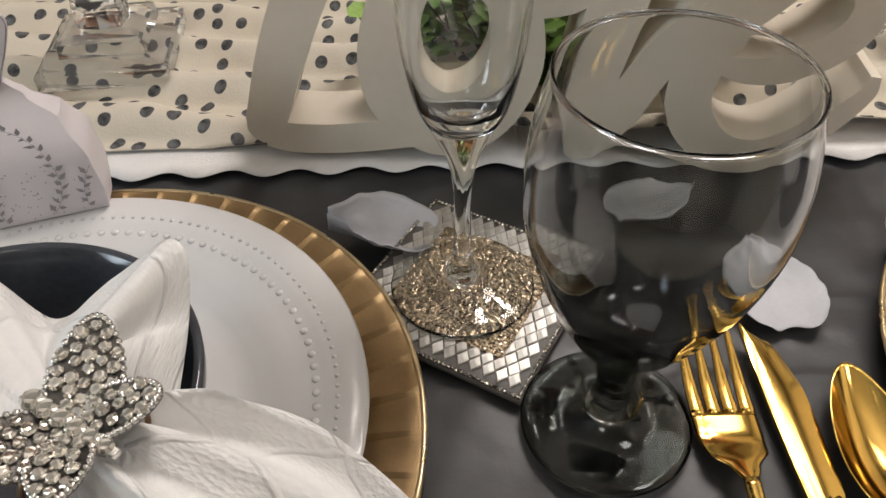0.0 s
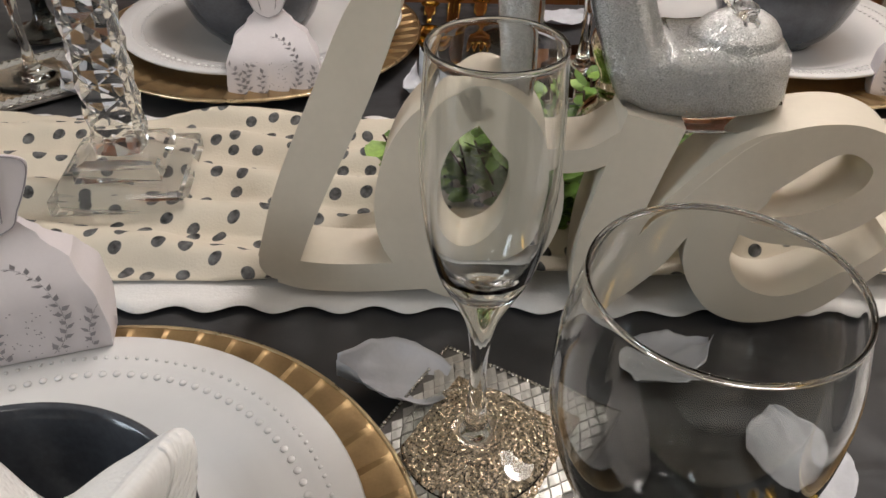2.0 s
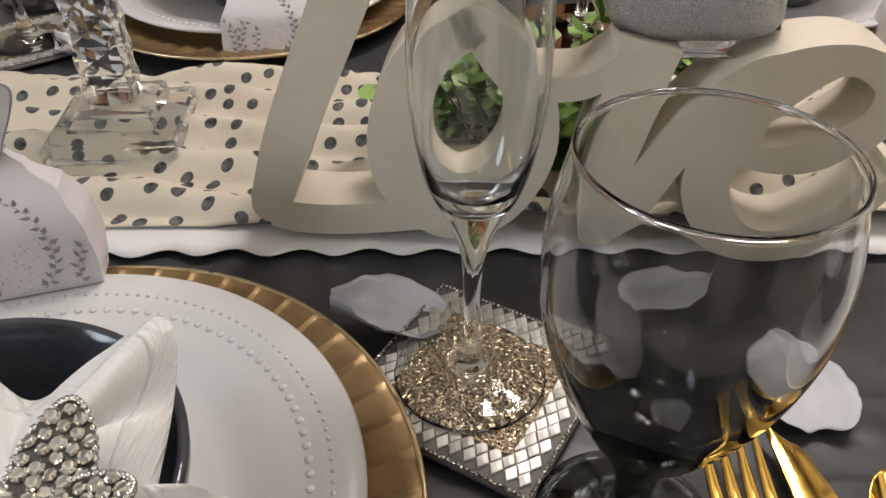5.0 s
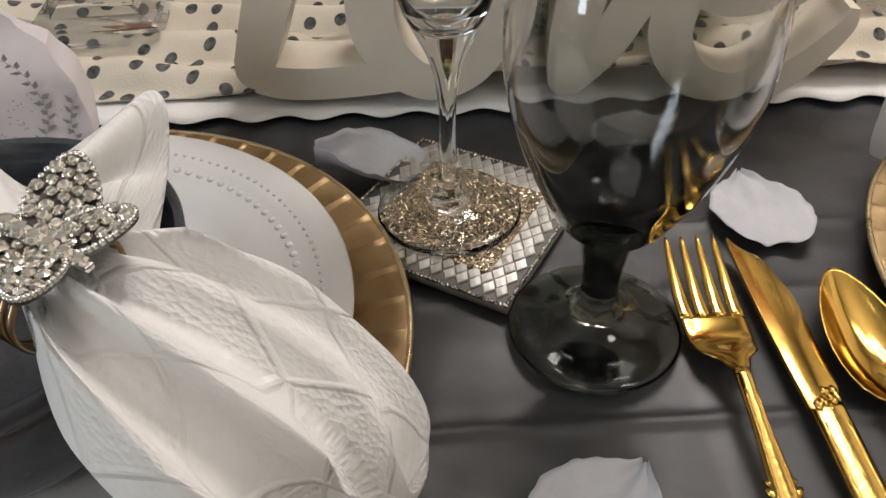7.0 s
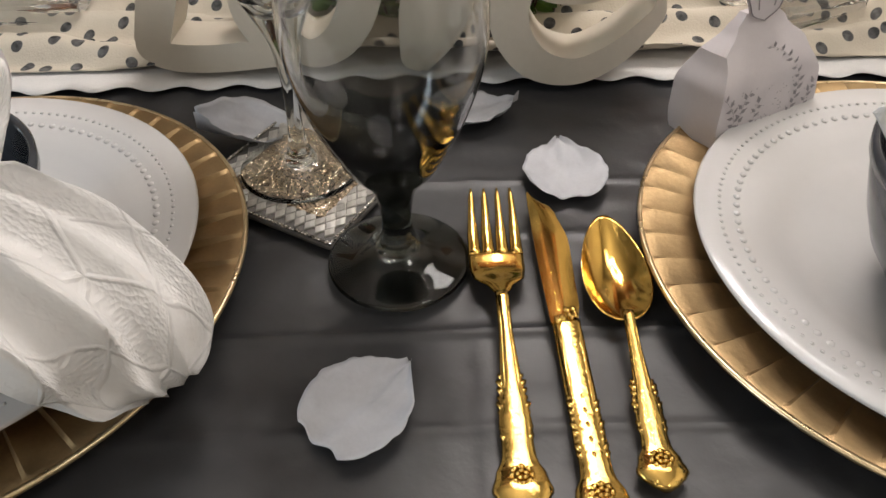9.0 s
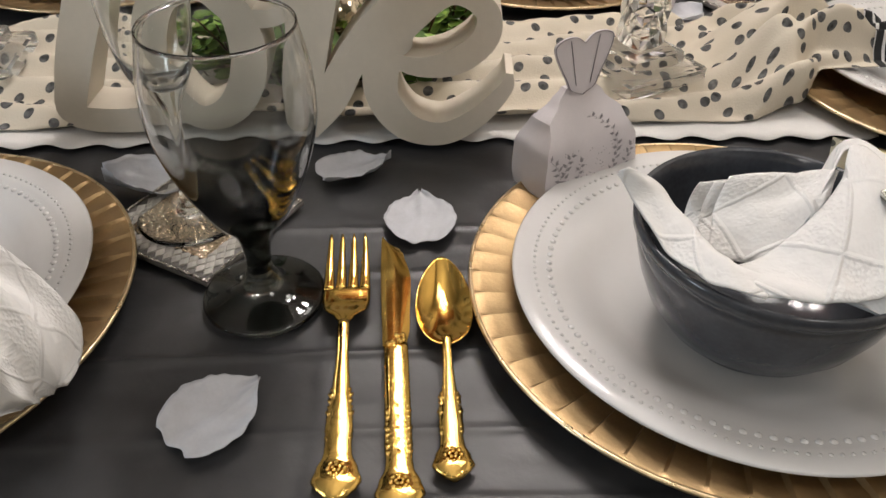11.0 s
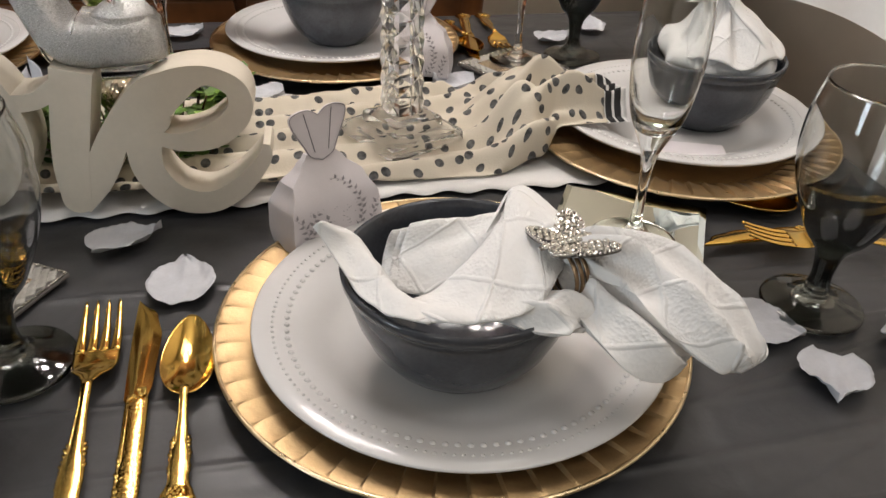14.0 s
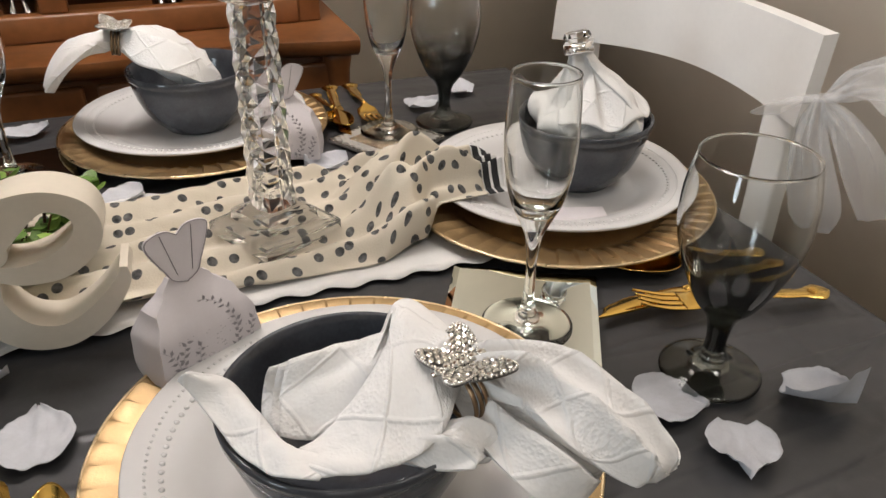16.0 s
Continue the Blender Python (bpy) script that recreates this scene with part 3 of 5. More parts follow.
def make_knife():
    ob = thing("dinner_knife", "polished gold dinner knife with an ornate handle", "knife", group="gold cutlery")
    bm = bmesh.new()
    handle(bm, 0.122, 0.0130, 0.56, 0.0060)
    part("handle", bm, ORNATE, ob)
    bm = bmesh.new()
    for i in range(14):
        a = i * 2.4
        bmesh.ops.create_icosphere(bm, subdivisions=1, radius=0.0017, matrix=Matrix.Translation((0.0048 * math.cos(a), 0.1235 + 0.0040 * math.sin(a * 1.7), 0.0080)) @ Matrix.Diagonal((1, 1.4, 0.6, 1)))
    part("bolster", bm, ORNATE, ob)
    bm = bmesh.new()
    rings = []
    for i in range(19):
        t = i / 18
        y = 0.1195 + 0.104 * t
        back = -0.0078 - 0.0008 * math.sin(math.pi * t)
        edge = steps((0, 0.0062), (0.15, 0.0088), (0.6, 0.0108), (0.85, 0.0066), (0.96, -0.002), (1, -0.0066))(t)
        back = back + (0.0004 if t == 1 else 0)
        rings.append([(back, y, 0.0050), (back, y, 0.0072), (back * 0.75 + edge * 0.25, y, 0.0080), ((back + edge) / 2, y, 0.0081), (back * 0.25 + edge * 0.75, y, 0.0074), (edge, y, 0.0062), (edge, y, 0.0058), ((back + edge) / 2, y, 0.0051)])
    loft(bm, rings)
    sharpen(part("blade", bm, CUTLERY, ob), 40)
    return ob


def make_spoon():
    ob = thing("teaspoon", "polished gold teaspoon with an ornate handle", "spoon", group="gold cutlery")
    bm = bmesh.new()
    handle(bm, 0.103, 0.0114)
    part("handle", bm, ORNATE, ob)
    bm = bmesh.new()
    nu, nv = 22, 28
    cen = bm.verts.new((0, 0.139, 0.0024))
    cen2 = bm.verts.new((0, 0.139, 0.0012))
    tops, lows = [], []
    for i in range(1, nu + 1):
        r = i / nu
        a_, b_ = [], []
        for k in range(nv):
            a = 2 * math.pi * k / nv
            egg = 1 - 0.20 * math.sin(a) - 0.05 * max(0, math.sin(a)) ** 6
            x, y = 0.0178 * r * math.cos(a) * egg, 0.1375 + 0.0365 * r * math.sin(a) + 0.0020 * r * max(0, math.sin(a)) ** 3
            z = 0.0024 + 0.0085 * r ** 2.2 + 0.0022 * (y - 0.139) / 0.03
            a_.append(bm.verts.new((x, y, z)))
            b_.append(bm.verts.new((x, y, z - 0.0012)))
        tops.append(a_)
        lows.append(b_)
    for k in range(nv):
        j = (k + 1) % nv
        bm.faces.new((cen, tops[0][k], tops[0][j]))
        bm.faces.new((cen2, lows[0][j], lows[0][k]))
        for i in range(nu - 1):
            bm.faces.new((tops[i][k], tops[i + 1][k], tops[i + 1][j], tops[i][j]))
            bm.faces.new((lows[i][k], lows[i][j], lows[i + 1][j], lows[i + 1][k]))
        bm.faces.new((tops[-1][k], lows[-1][k], lows[-1][j], tops[-1][j]))
    part("scoop", bm, CUTLERY, ob)
    return ob


def twice(make, spots):
    """Builds a kind once and copies it to all further poses."""
    first = make()
    first.matrix_basis = spots[0]
    return [first] + [copy_thing(first, m) for m in spots[1:]]


SET_A, SET_B, SET_C, SET_D, SET_E = (-0.0965, 0.2545), (0.4552, 0.2572), (0.7717, 0.5509), (0.4213, 0.8829), (-0.122, 0.880)
ALL = (SET_A, SET_B, SET_C, SET_D, SET_E)
CHARGER_Z, PLATE_Z, BOWL_Z = 0.0, 0.0045, 0.0105
twice(make_charger, [pose(x, y, 0.0, 0, 0, 17 * i) for i, (x, y) in enumerate(ALL)])
PLATES = ((-0.0985, 0.2560), (0.4592, 0.2495), (0.7850, 0.5740), (0.4195, 0.9000), (-0.120, 0.890))
twice(make_plate, [pose(x, y, PLATE_Z, 0, 0, 11 * i) for i, (x, y) in enumerate(PLATES)])
BOWLS = ((-0.0815, 0.2240), (0.4510, 0.2220), (0.8100, 0.5740), (0.4235, 0.892), (-0.125, 0.882))
twice(make_bowl, [pose(x, y, BOWL_Z, 0, 0, 40 * i) for i, (x, y) in enumerate(BOWLS)])
twice(make_goblet, [pose(0.1546, 0.2672, 0), pose(0.7422, 0.2435, 0), pose(0.741, 0.811, 0), pose(0.150, 0.915, 0), pose(-0.36, 0.90, 0)])
twice(make_flute, [pose(0.0912, 0.3508, 0.0055), pose(0.6313, 0.3414, 0.0080), pose(0.657, 0.795, 0.0055), pose(0.208, 0.808, 0.0045), pose(-0.318, 0.775, 0.0055)])
twice(make_fork, [pose(0.2105, 0.103, 0, 0, 0, 1.0), pose(0.918, 0.288, 0.006, 0, 0, 78) @ Matrix.Scale(0.93, 4), pose(0.66, 1.02, 0, 0, 0, 176), pose(0.118, 1.04, 0, 0, 0, 176)])
twice(make_knife, [pose(0.2430, 0.095, 0, 0, 0, 1.6), pose(0.918, 0.340, 0, 0, 0, 91), pose(0.63, 1.02, 0, 0, 0, 172), pose(0.085, 1.04, 0, 0, 0, 178)])
twice(make_spoon, [pose(0.2700, 0.113, 0, 0, 0, 0.2), pose(0.915, 0.364, 0, 0, 0, 80), pose(0.596, 0.99, 0, 0, 0, 184), pose(0.055, 1.02, 0, 0, 0, 180)])

# ---- coasters ----


def make_glitter_coaster():
    ob = thing("glitter_coaster", "square silver coaster of mirror mosaic and glitter, rhinestone edging", "coaster", group="coasters")
    h = 0.0535
    part("base", cube(-h, h, -h, h, 0.0004, 0.0036, 0.0008), "GROUT", ob)
    bm = bmesh.new()
    loft(bm, [[(sx * 0.00345 * k, sy * 0.0052 * k, zz) for sx, sy in ((-1, 0), (0, -1), (1, 0), (0, 1))] for k, zz in ((1, 0.0037), (1, 0.0045), (0.86, 0.0050))])
    tile = part("mosaic_tile", bm, "MOSAIC", ob, "silver mirror tile", smooth=False)
    first = True
    for i in range(30):
        for j in range(22):
            u, v = -0.0495 + i * 0.00355, -0.0495 + j * 0.0108 + (i % 2) * 0.0054
            if max(abs(u), abs(v)) < 0.0490 and max(abs(u), abs(v)) > 0.0345:
                if first:
                    tile.matrix_basis, first = pose(u, v, 0), False
                else:
                    q = new("mosaic_tile", tile.data)
                    q.parent, q.matrix_basis = ob, pose(u, v, 0, 3 * math.sin(i * 3 + j), 3 * math.cos(i * 5 + j * 2), 0)
    part("glitter_square", cube(-0.0355, 0.0355, -0.0355, 0.0355, 0.0037, 0.0052, 0.0006), "GLITTER", ob, "champagne glitter")
    bm = bmesh.new()
    for i in range(44):
        t = -h + 2 * h * i / 44
        for x, y in ((t, -h), (h, t), (-t, h), (-h, -t)):
            bmesh.ops.create_icosphere(bm, subdivisions=1, radius=0.0013, matrix=Matrix.Translation((x * 0.975, y * 0.975, 0.0047)))
    tagged(part("rhinestone_edging", bm, "GEM", ob, "rhinestone edging"), kind="stuff")
    return ob


twice(make_glitter_coaster, [pose(0.0964, 0.3498, 0, 0, 0, -30), pose(0.648, 0.775, 0, 0, 0, 30), pose(-0.325, 0.775, 0, 0, 0, 40)])


def make_mirror_coaster():
    ob = thing("mirror_coaster", "square mirror glass coaster with a sloped edge", "coaster", group="coasters")
    h = 0.066
    bm = bmesh.new()
    loft(bm, [[(sx * w, sy * w, z) for sx, sy in ((-1, -1), (1, -1), (1, 1), (-1, 1))] for w, z in ((h, 0.001), (h, 0.006), (h - 0.006, 0.0078))])
    part("glass", bm, MIRROR, ob, smooth=False)
    part("backing", cube(-h + .002, h - .002, -h + .002, h - .002, 0.0002, 0.0009), "DARKEDGE", ob)
    return ob


twice(make_mirror_coaster, [pose(0.636, 0.361, 0, 0, 0, -29), pose(0.208, 0.808, 0, 0, 0, 10)])

# ---- the word sign ----


def strokes(bm, pts, widths, y0, y1, steps_=7):
    """A flat ribbon letter stroke in the x-z plane, with depth from y0 to y1."""
    line = smooth_line([(x, 0, z) for x, z in pts], steps_)
    ws = smooth_line([(w, 0, 0) for w in widths], steps_)
    rings = []
    n = len(line)
    for i, p in enumerate(line):
        d = (line[min(i + 1, n - 1)] - line[max(i - 1, 0)]).normalized()
        s = Vector((-d.z, 0, d.x)) * ws[i].x
        rings.append([(p.x - s.x, y0, p.z - s.z), (p.x + s.x, y0, p.z + s.z), (p.x + s.x, y1, p.z + s.z), (p.x - s.x, y1, p.z - s.z)])
    loft(bm, rings)


sign = thing("love_sign", "cream painted wooden word sign reading Love in script", "sign")
LY0, LY1 = 0.465, 0.503
LETTERS = {
    "letter_l": [([(0.050, 0.205), (0.038, 0.184), (0.018, 0.138), (-0.010, 0.076), (-0.028, 0.026)], [0.004, 0.0125, 0.0145, 0.0140, 0.0125]),
                 ([(-0.0275, 0.0200), (-0.012, 0.0165), (0.010, 0.0160), (0.034, 0.0180), (0.062, 0.022)], [0.0105, 0.0112, 0.0110, 0.0110, 0.0110])],
    "letter_o": [([(0.095, 0.142), (0.066, 0.122), (0.050, 0.085), (0.052, 0.045), (0.078, 0.018), (0.108, 0.030), (0.126, 0.070), (0.120, 0.115), (0.096, 0.140), (0.082, 0.136)],
                  [0.010, 0.013, 0.0145, 0.0145, 0.0125, 0.014, 0.015, 0.013, 0.011, 0.010]),
                 ([(0.094, 0.136), (0.118, 0.110), (0.150, 0.108), (0.172, 0.122)], [0.008, 0.008, 0.007, 0.007])],
    "letter_v": [([(0.184, 0.130), (0.176, 0.095), (0.167, 0.050), (0.164, 0.014)], [0.016, 0.0155, 0.0145, 0.012]),
                 ([(0.164, 0.008), (0.186, 0.036), (0.208, 0.075), (0.238, 0.110), (0.257, 0.1275)], [0.011, 0.0135, 0.0125, 0.0125, 0.0025])],
    "letter_e": [([(0.208, 0.058), (0.226, 0.077), (0.252, 0.105), (0.283, 0.1185), (0.308, 0.107), (0.309, 0.085), (0.288, 0.066), (0.262, 0.060), (0.240, 0.064)],
                  [0.012, 0.0155, 0.016, 0.0085, 0.009, 0.0105, 0.011, 0.0085, 0.006]),
                 ([(0.244, 0.092), (0.231, 0.070), (0.228, 0.036), (0.246, 0.008), (0.276, 0.001), (0.304, 0.016), (0.326, 0.042), (0.329, 0.056)],
                  [0.012, 0.0145, 0.0135, 0.0125, 0.0105, 0.009, 0.006, 0.003])],
}
ROUNDS = {"letter_l": [(-0.0275, 0.0245, 0.0125)], "letter_o": [(0.092, 0.1375, 0.0105)], "letter_v": [(0.1645, 0.0135, 0.0125)], "letter_e": [(0.240, 0.082, 0.0135)]}
LIFT = {"letter_v": 0.003, "letter_e": 0.009}
for nm, ss in LETTERS.items():
    bm = bmesh.new()
    for k, (pts, ws) in enumerate(ss):
        strokes(bm, pts, ws, LY0 + 0.0002 * k, LY1 - 0.0002 * k)
    for k, (x, z, r) in enumerate(ROUNDS.get(nm, ())):
        y0, y1 = LY0 + 0.0004 + 0.0002 * k, LY1 - 0.0004 - 0.0002 * k
        ring = [(x + r * math.cos(2 * math.pi * i / 40), z + r * math.sin(2 * math.pi * i / 40)) for i in range(40)]
        loft(bm, [[(u, y0, w) for u, w in ring], [(u, y1, w) for u, w in ring]])
    bmesh.ops.translate(bm, verts=bm.verts, vec=(0, -LY0, LIFT.get(nm, 0)))
    bmesh.ops.remove_doubles(bm, verts=bm.verts, dist=1e-6)
    sharpen(part(nm, bm, CREAM, sign), 40)
sign.matrix_basis = pose(0, LY0, 0.004, 0, 0, -3.5)

# ---- candlesticks ----


def make_candlestick():
    ob = thing("crystal_candlestick", "clear cut crystal candlestick with a square base", "candlestick", group="crystal candlesticks")
    bm = bmesh.new()
    sq = ((-1, -1), (1, -1), (1, 1), (-1, 1))
    loft(bm, [[(sx * w, sy * w, z) for sx, sy in sq] for w, z in ((0.044, 0.000), (0.0455, 0.002), (0.0455, 0.013), (0.0435, 0.0155), (0.0300, 0.0175), (0.0290, 0.0270), (0.0270, 0.0290), (0.0215, 0.0310))])
    part("base", bm, CUTGLASS, ob, smooth=False)
    bm = bmesh.new()
    rings = []
    for k in range(19):
        z = 0.0315 + 0.193 * k / 18
        w = 0.0176 - 0.0014 * (k / 18)
        ring = []
        for c in range(8):
            a = math.pi * c / 4 + math.pi / 4
            corner = c % 2 == 0
            rr = w * ((1.30 if k % 2 else 1.18) if corner else (0.92 if k % 2 else 1.00))
            ring.append((rr * math.cos(a), rr * math.sin(a), z))
        rings.append(ring)
    loft(bm, rings)
    bmesh.ops.triangulate(bm, faces=bm.faces)
    part("column", bm, CUTGLASS, ob, smooth=False)
    part("drip_pan", lathe([(0, 0.2247), (0.019, 0.2247), (0.031, 0.230), (0.032, 0.235), (0.018, 0.238), (0.016, 0.254), (0.012, 0.254), (0.011, 0.240), (0, 0.239)], 10), CUTGLASS, ob, smooth=False)
    return ob


twice(make_candlestick, [pose(0.464, 0.562, 0.012, 0, 0, 28), pose(-0.160, 0.585, 0.012, 0, 0, 6)])

# ---- favour boxes ----


def make_favour_box():
    """A folded card box shaped as a gown: a bell skirt with a heart-shaped bodice on its front panel."""
    ob = thing("favour_box", "pearl card favour box shaped like a gown, floral print", "favour box", group="favour boxes")
    w, d = 0.043, 0.021

    def half(z):
        return steps((0, 0.0410), (0.012, 0.0422), (0.032, 0.0405), (0.052, 0.0330), (0.066, 0.0200), (0.0745, 0.0125))(z)
    bm = bmesh.new()
    rings = []
    for k in range(23):
        z = 0.0745 * k / 22
        h, dd = half(z), d * (1 - 0.86 * smoothstep(0.030, 0.075, z)) * (1 if k else 0.93)
        side = d * 0.30 * (1 - z / 0.0745)
        rings.append([(-h, -dd, z), (h, -dd, z), (h + side * .25, 0, z), (h, dd, z), (-h, dd, z), (-h - side * .25, 0, z)])
    loft(bm, rings)
    sharpen(part("skirt", bm, CARD, ob), 30)
    bm = bmesh.new()
    left = [(0.0, 0.0675), (-0.0105, 0.0725), (-0.0150, 0.081), (-0.0210, 0.092), (-0.0255, 0.103), (-0.0245, 0.1085), (-0.0165, 0.1115), (-0.0075, 0.1110), (0.0, 0.1060)]
    line = smooth_line([(x, 0, z) for x, z in left], 4)
    out = [(p.x, p.z) for p in line] + [(-p.x, p.z) for p in line[-2:0:-1]]
    y = -0.0052
    loft(bm, [[(x, y + 0.0012, z) for x, z in out], [(x, y, z) for x, z in out]])
    part("bodice", bm, CARD, ob, smooth=False)
    bm = bmesh.new()
    edge = [(x * 0.97, y - 0.0004, 0.095 + (z - 0.095) * 0.97) for x, z in out] 
    for a, b in zip(edge, edge[1:] + edge[:1]):
        a, b = Vector(a), Vector(b)
        bar(bm, [a, (a + b) / 2, b], lambda t: 0.00045, lambda t: 0.0003, 5)
    for s in (-1, 1):
        a, b = Vector((s * 0.0125, y - 0.0004, 0.1090)), Vector((s * 0.0062, y - 0.0004, 0.076))
        bar(bm, [a, (a + b) / 2, b], lambda t: 0.0004, lambda t: 0.0003, 5)
    part("bodice_seam", bm, PRINT, ob, "grey printed seams")
    bm = bmesh.new()
    rng = random.Random(5)

    def leaf(x, z, a, l, wd):
        dd = d * (1 - 0.86 * smoothstep(0.030, 0.075, z)) + 0.0005
        c = [(0, 0), (l * .4, wd), (l, 0), (l * .4, -wd)]
        bm.faces.new([bm.verts.new((x + u * math.cos(a) - v * math.sin(a), -dd, z + u * math.sin(a) + v * math.cos(a))) for u, v in c])
    def inside(x, z):
        return 0.002 < z < 0.070 and abs(x) < half(z) - 0.002

    for x0, z0, lean, reach in ((0.012, 0.003, 0.62, 0.066), (0.024, 0.002, 0.95, 0.056), (0.004, 0.002, 1.25, 0.030), (-0.010, 0.003, 1.9, 0.026), (-0.022, 0.003, 2.0, 0.034), (-0.030, 0.004, 1.35, 0.036), (0.032, 0.004, 1.6, 0.040), (-0.016, 0.002, 1.1, 0.022)):
        x, z, a = x0, z0, lean
        n = int(reach / 0.0030)
        for k in range(n):
            if not inside(x, z):
                break
            leaf(x, z, a, 0.0036, 0.00022)
            side = 1 if k % 2 else -1
            if inside(x + 0.004 * math.cos(a + side), z + 0.004 * math.sin(a + side)):
                leaf(x, z, a + side * rng.uniform(0.7, 1.2), rng.uniform(0.0042, 0.0062), rng.uniform(0.0010, 0.0016))
            x, z, a = x + 0.0030 * math.cos(a), z + 0.0030 * math.sin(a), a + rng.uniform(0.02, 0.20) * (1 if lean < 1.5 else -1)
    for i in range(70):
        x, z = rng.uniform(-0.036, 0.036), rng.uniform(0.003, 0.034)
        if inside(x, z):
            leaf(x, z, rng.uniform(0, 6), 0.0010, 0.0005)
    part("floral_print", bm, PRINT, ob, "grey floral print", smooth=False)
    return ob


twice(make_favour_box, [pose(0.374, 0.384, 0.0135, -6, 0, 28), pose(-0.150, 0.402, 0.026, -4, 0, 18), pose(-0.083, 0.757, 0.004, -8, 0, 8), pose(0.515, 0.760, 0.006, -8, 0, -20)])

# ---- silk petals ----


def make_petal(seed, length=0.066, width=0.056, cup=0.006, curl=0.0):
    rng = random.Random(seed)
    ph = rng.uniform(0, 6)

    def point(u, v):
        """u from the blunt end to the tip, v across."""
        w = width * 0.5 * (math.sin(math.pi * min(1, 0.085 + 0.915 * u) ** 0.85) ** 0.62 * (1 - 0.45 * smoothstep(0.66, 1.0, u)) if u < 0.999 else 0.03)
        w = max(w, 0.0016)
        w *= 1 + 0.012 * math.sin(u * 17 + ph) + 0.009 * math.sin(u * 31 + ph) + 0.004 * math.sin(u * 67 + 3 * ph)
        x, y = v * w, (u - 0.5) * length + 0.0014 * math.sin(v * 5 + ph) * (1 - u)
        z = 0.0012 + cup * (v * v * 0.8 + 0.5 * (u - 0.45) ** 2) * (1 + 0.4 * math.sin(4 * u + ph))
        z += 0.0011 * math.sin(v * 7 + ph) * (0.3 + u) * 0.6 + 0.0008 * noise.noise(Vector((x * 90, y * 90, seed)))
        z += (0.0008 * math.sin(15 * math.atan2(x, y + 0.62 * length) + ph) + 0.0006 * math.sin(37 * math.atan2(x, y + 0.55 * length) + 2 * ph + 9 * u)) * min(1, 1.6 * u)
        z += 0.0012 * noise.noise(Vector((x * 150, y * 60, seed + 3)))
        z += curl * max(0, v) ** 2 * (0.4 + u)
        return (x * (1 - 0.35 * curl / 0.03 * max(0, v)), y, max(z, 0.0006))
    ob = part("silk_petal", grid_sheet(lin(0, 1, 34), lin(-1, 1, 20), lambda u, v: point(u, v), 0.0003), PETAL)
    return tagged(ob, "loose white silk flower petal on the black cloth", "petal", "silk petals")


for i, (x, y, rz, l, w, cup, curl, rx) in enumerate((
        (0.046, 0.393, 84, 0.066, 0.046, 0.016, 0.0, 4), (0.2563, 0.3500, 0, 0.075, 0.061, 0.004, 0.0, 0), (0.1420, 0.172, -41, 0.070, 0.060, 0.005, 0.0, 0),
        (0.2065, 0.415, -63, 0.064, 0.044, 0.006, 0.003, 0), (0.6915, 0.2225, -120, 0.064, 0.060, 0.006, 0.0, 0), (0.709, 0.164, 151, 0.062, 0.060, 0.006, 0.002, 0),
        (0.799, 0.188, -128, 0.062, 0.054, 0.012, 0.016, 0), (0.553, 0.722, 75, 0.060, 0.050, 0.010, 0.004, 0), (0.319, 0.713, 95, 0.060, 0.050, 0.008, 0.0, 0),
        (0.738, 0.884, -80, 0.060, 0.052, 0.008, 0.0, 0), (0.810, 0.930, 30, 0.058, 0.052, 0.008, 0.006, 0), (0.212, 0.955, -70, 0.066, 0.054, 0.008, 0.0, 0),
        (0.052, 0.766, 10, 0.060, 0.044, 0.016, 0.012, 0), (-0.265, 0.758, 65, 0.066, 0.048, 0.012, 0.004, 0), (-0.33, 0.96, -80, 0.060, 0.052, 0.008, 0.0, 0))):
    make_petal(i, l * (0.95 if i in (0, 3) else 0.85), w * (0.95 if i in (0, 3) else 0.86), cup, curl).matrix_basis = pose(x, y, 0.001, rx, 0, rz)

# ---- napkins ----


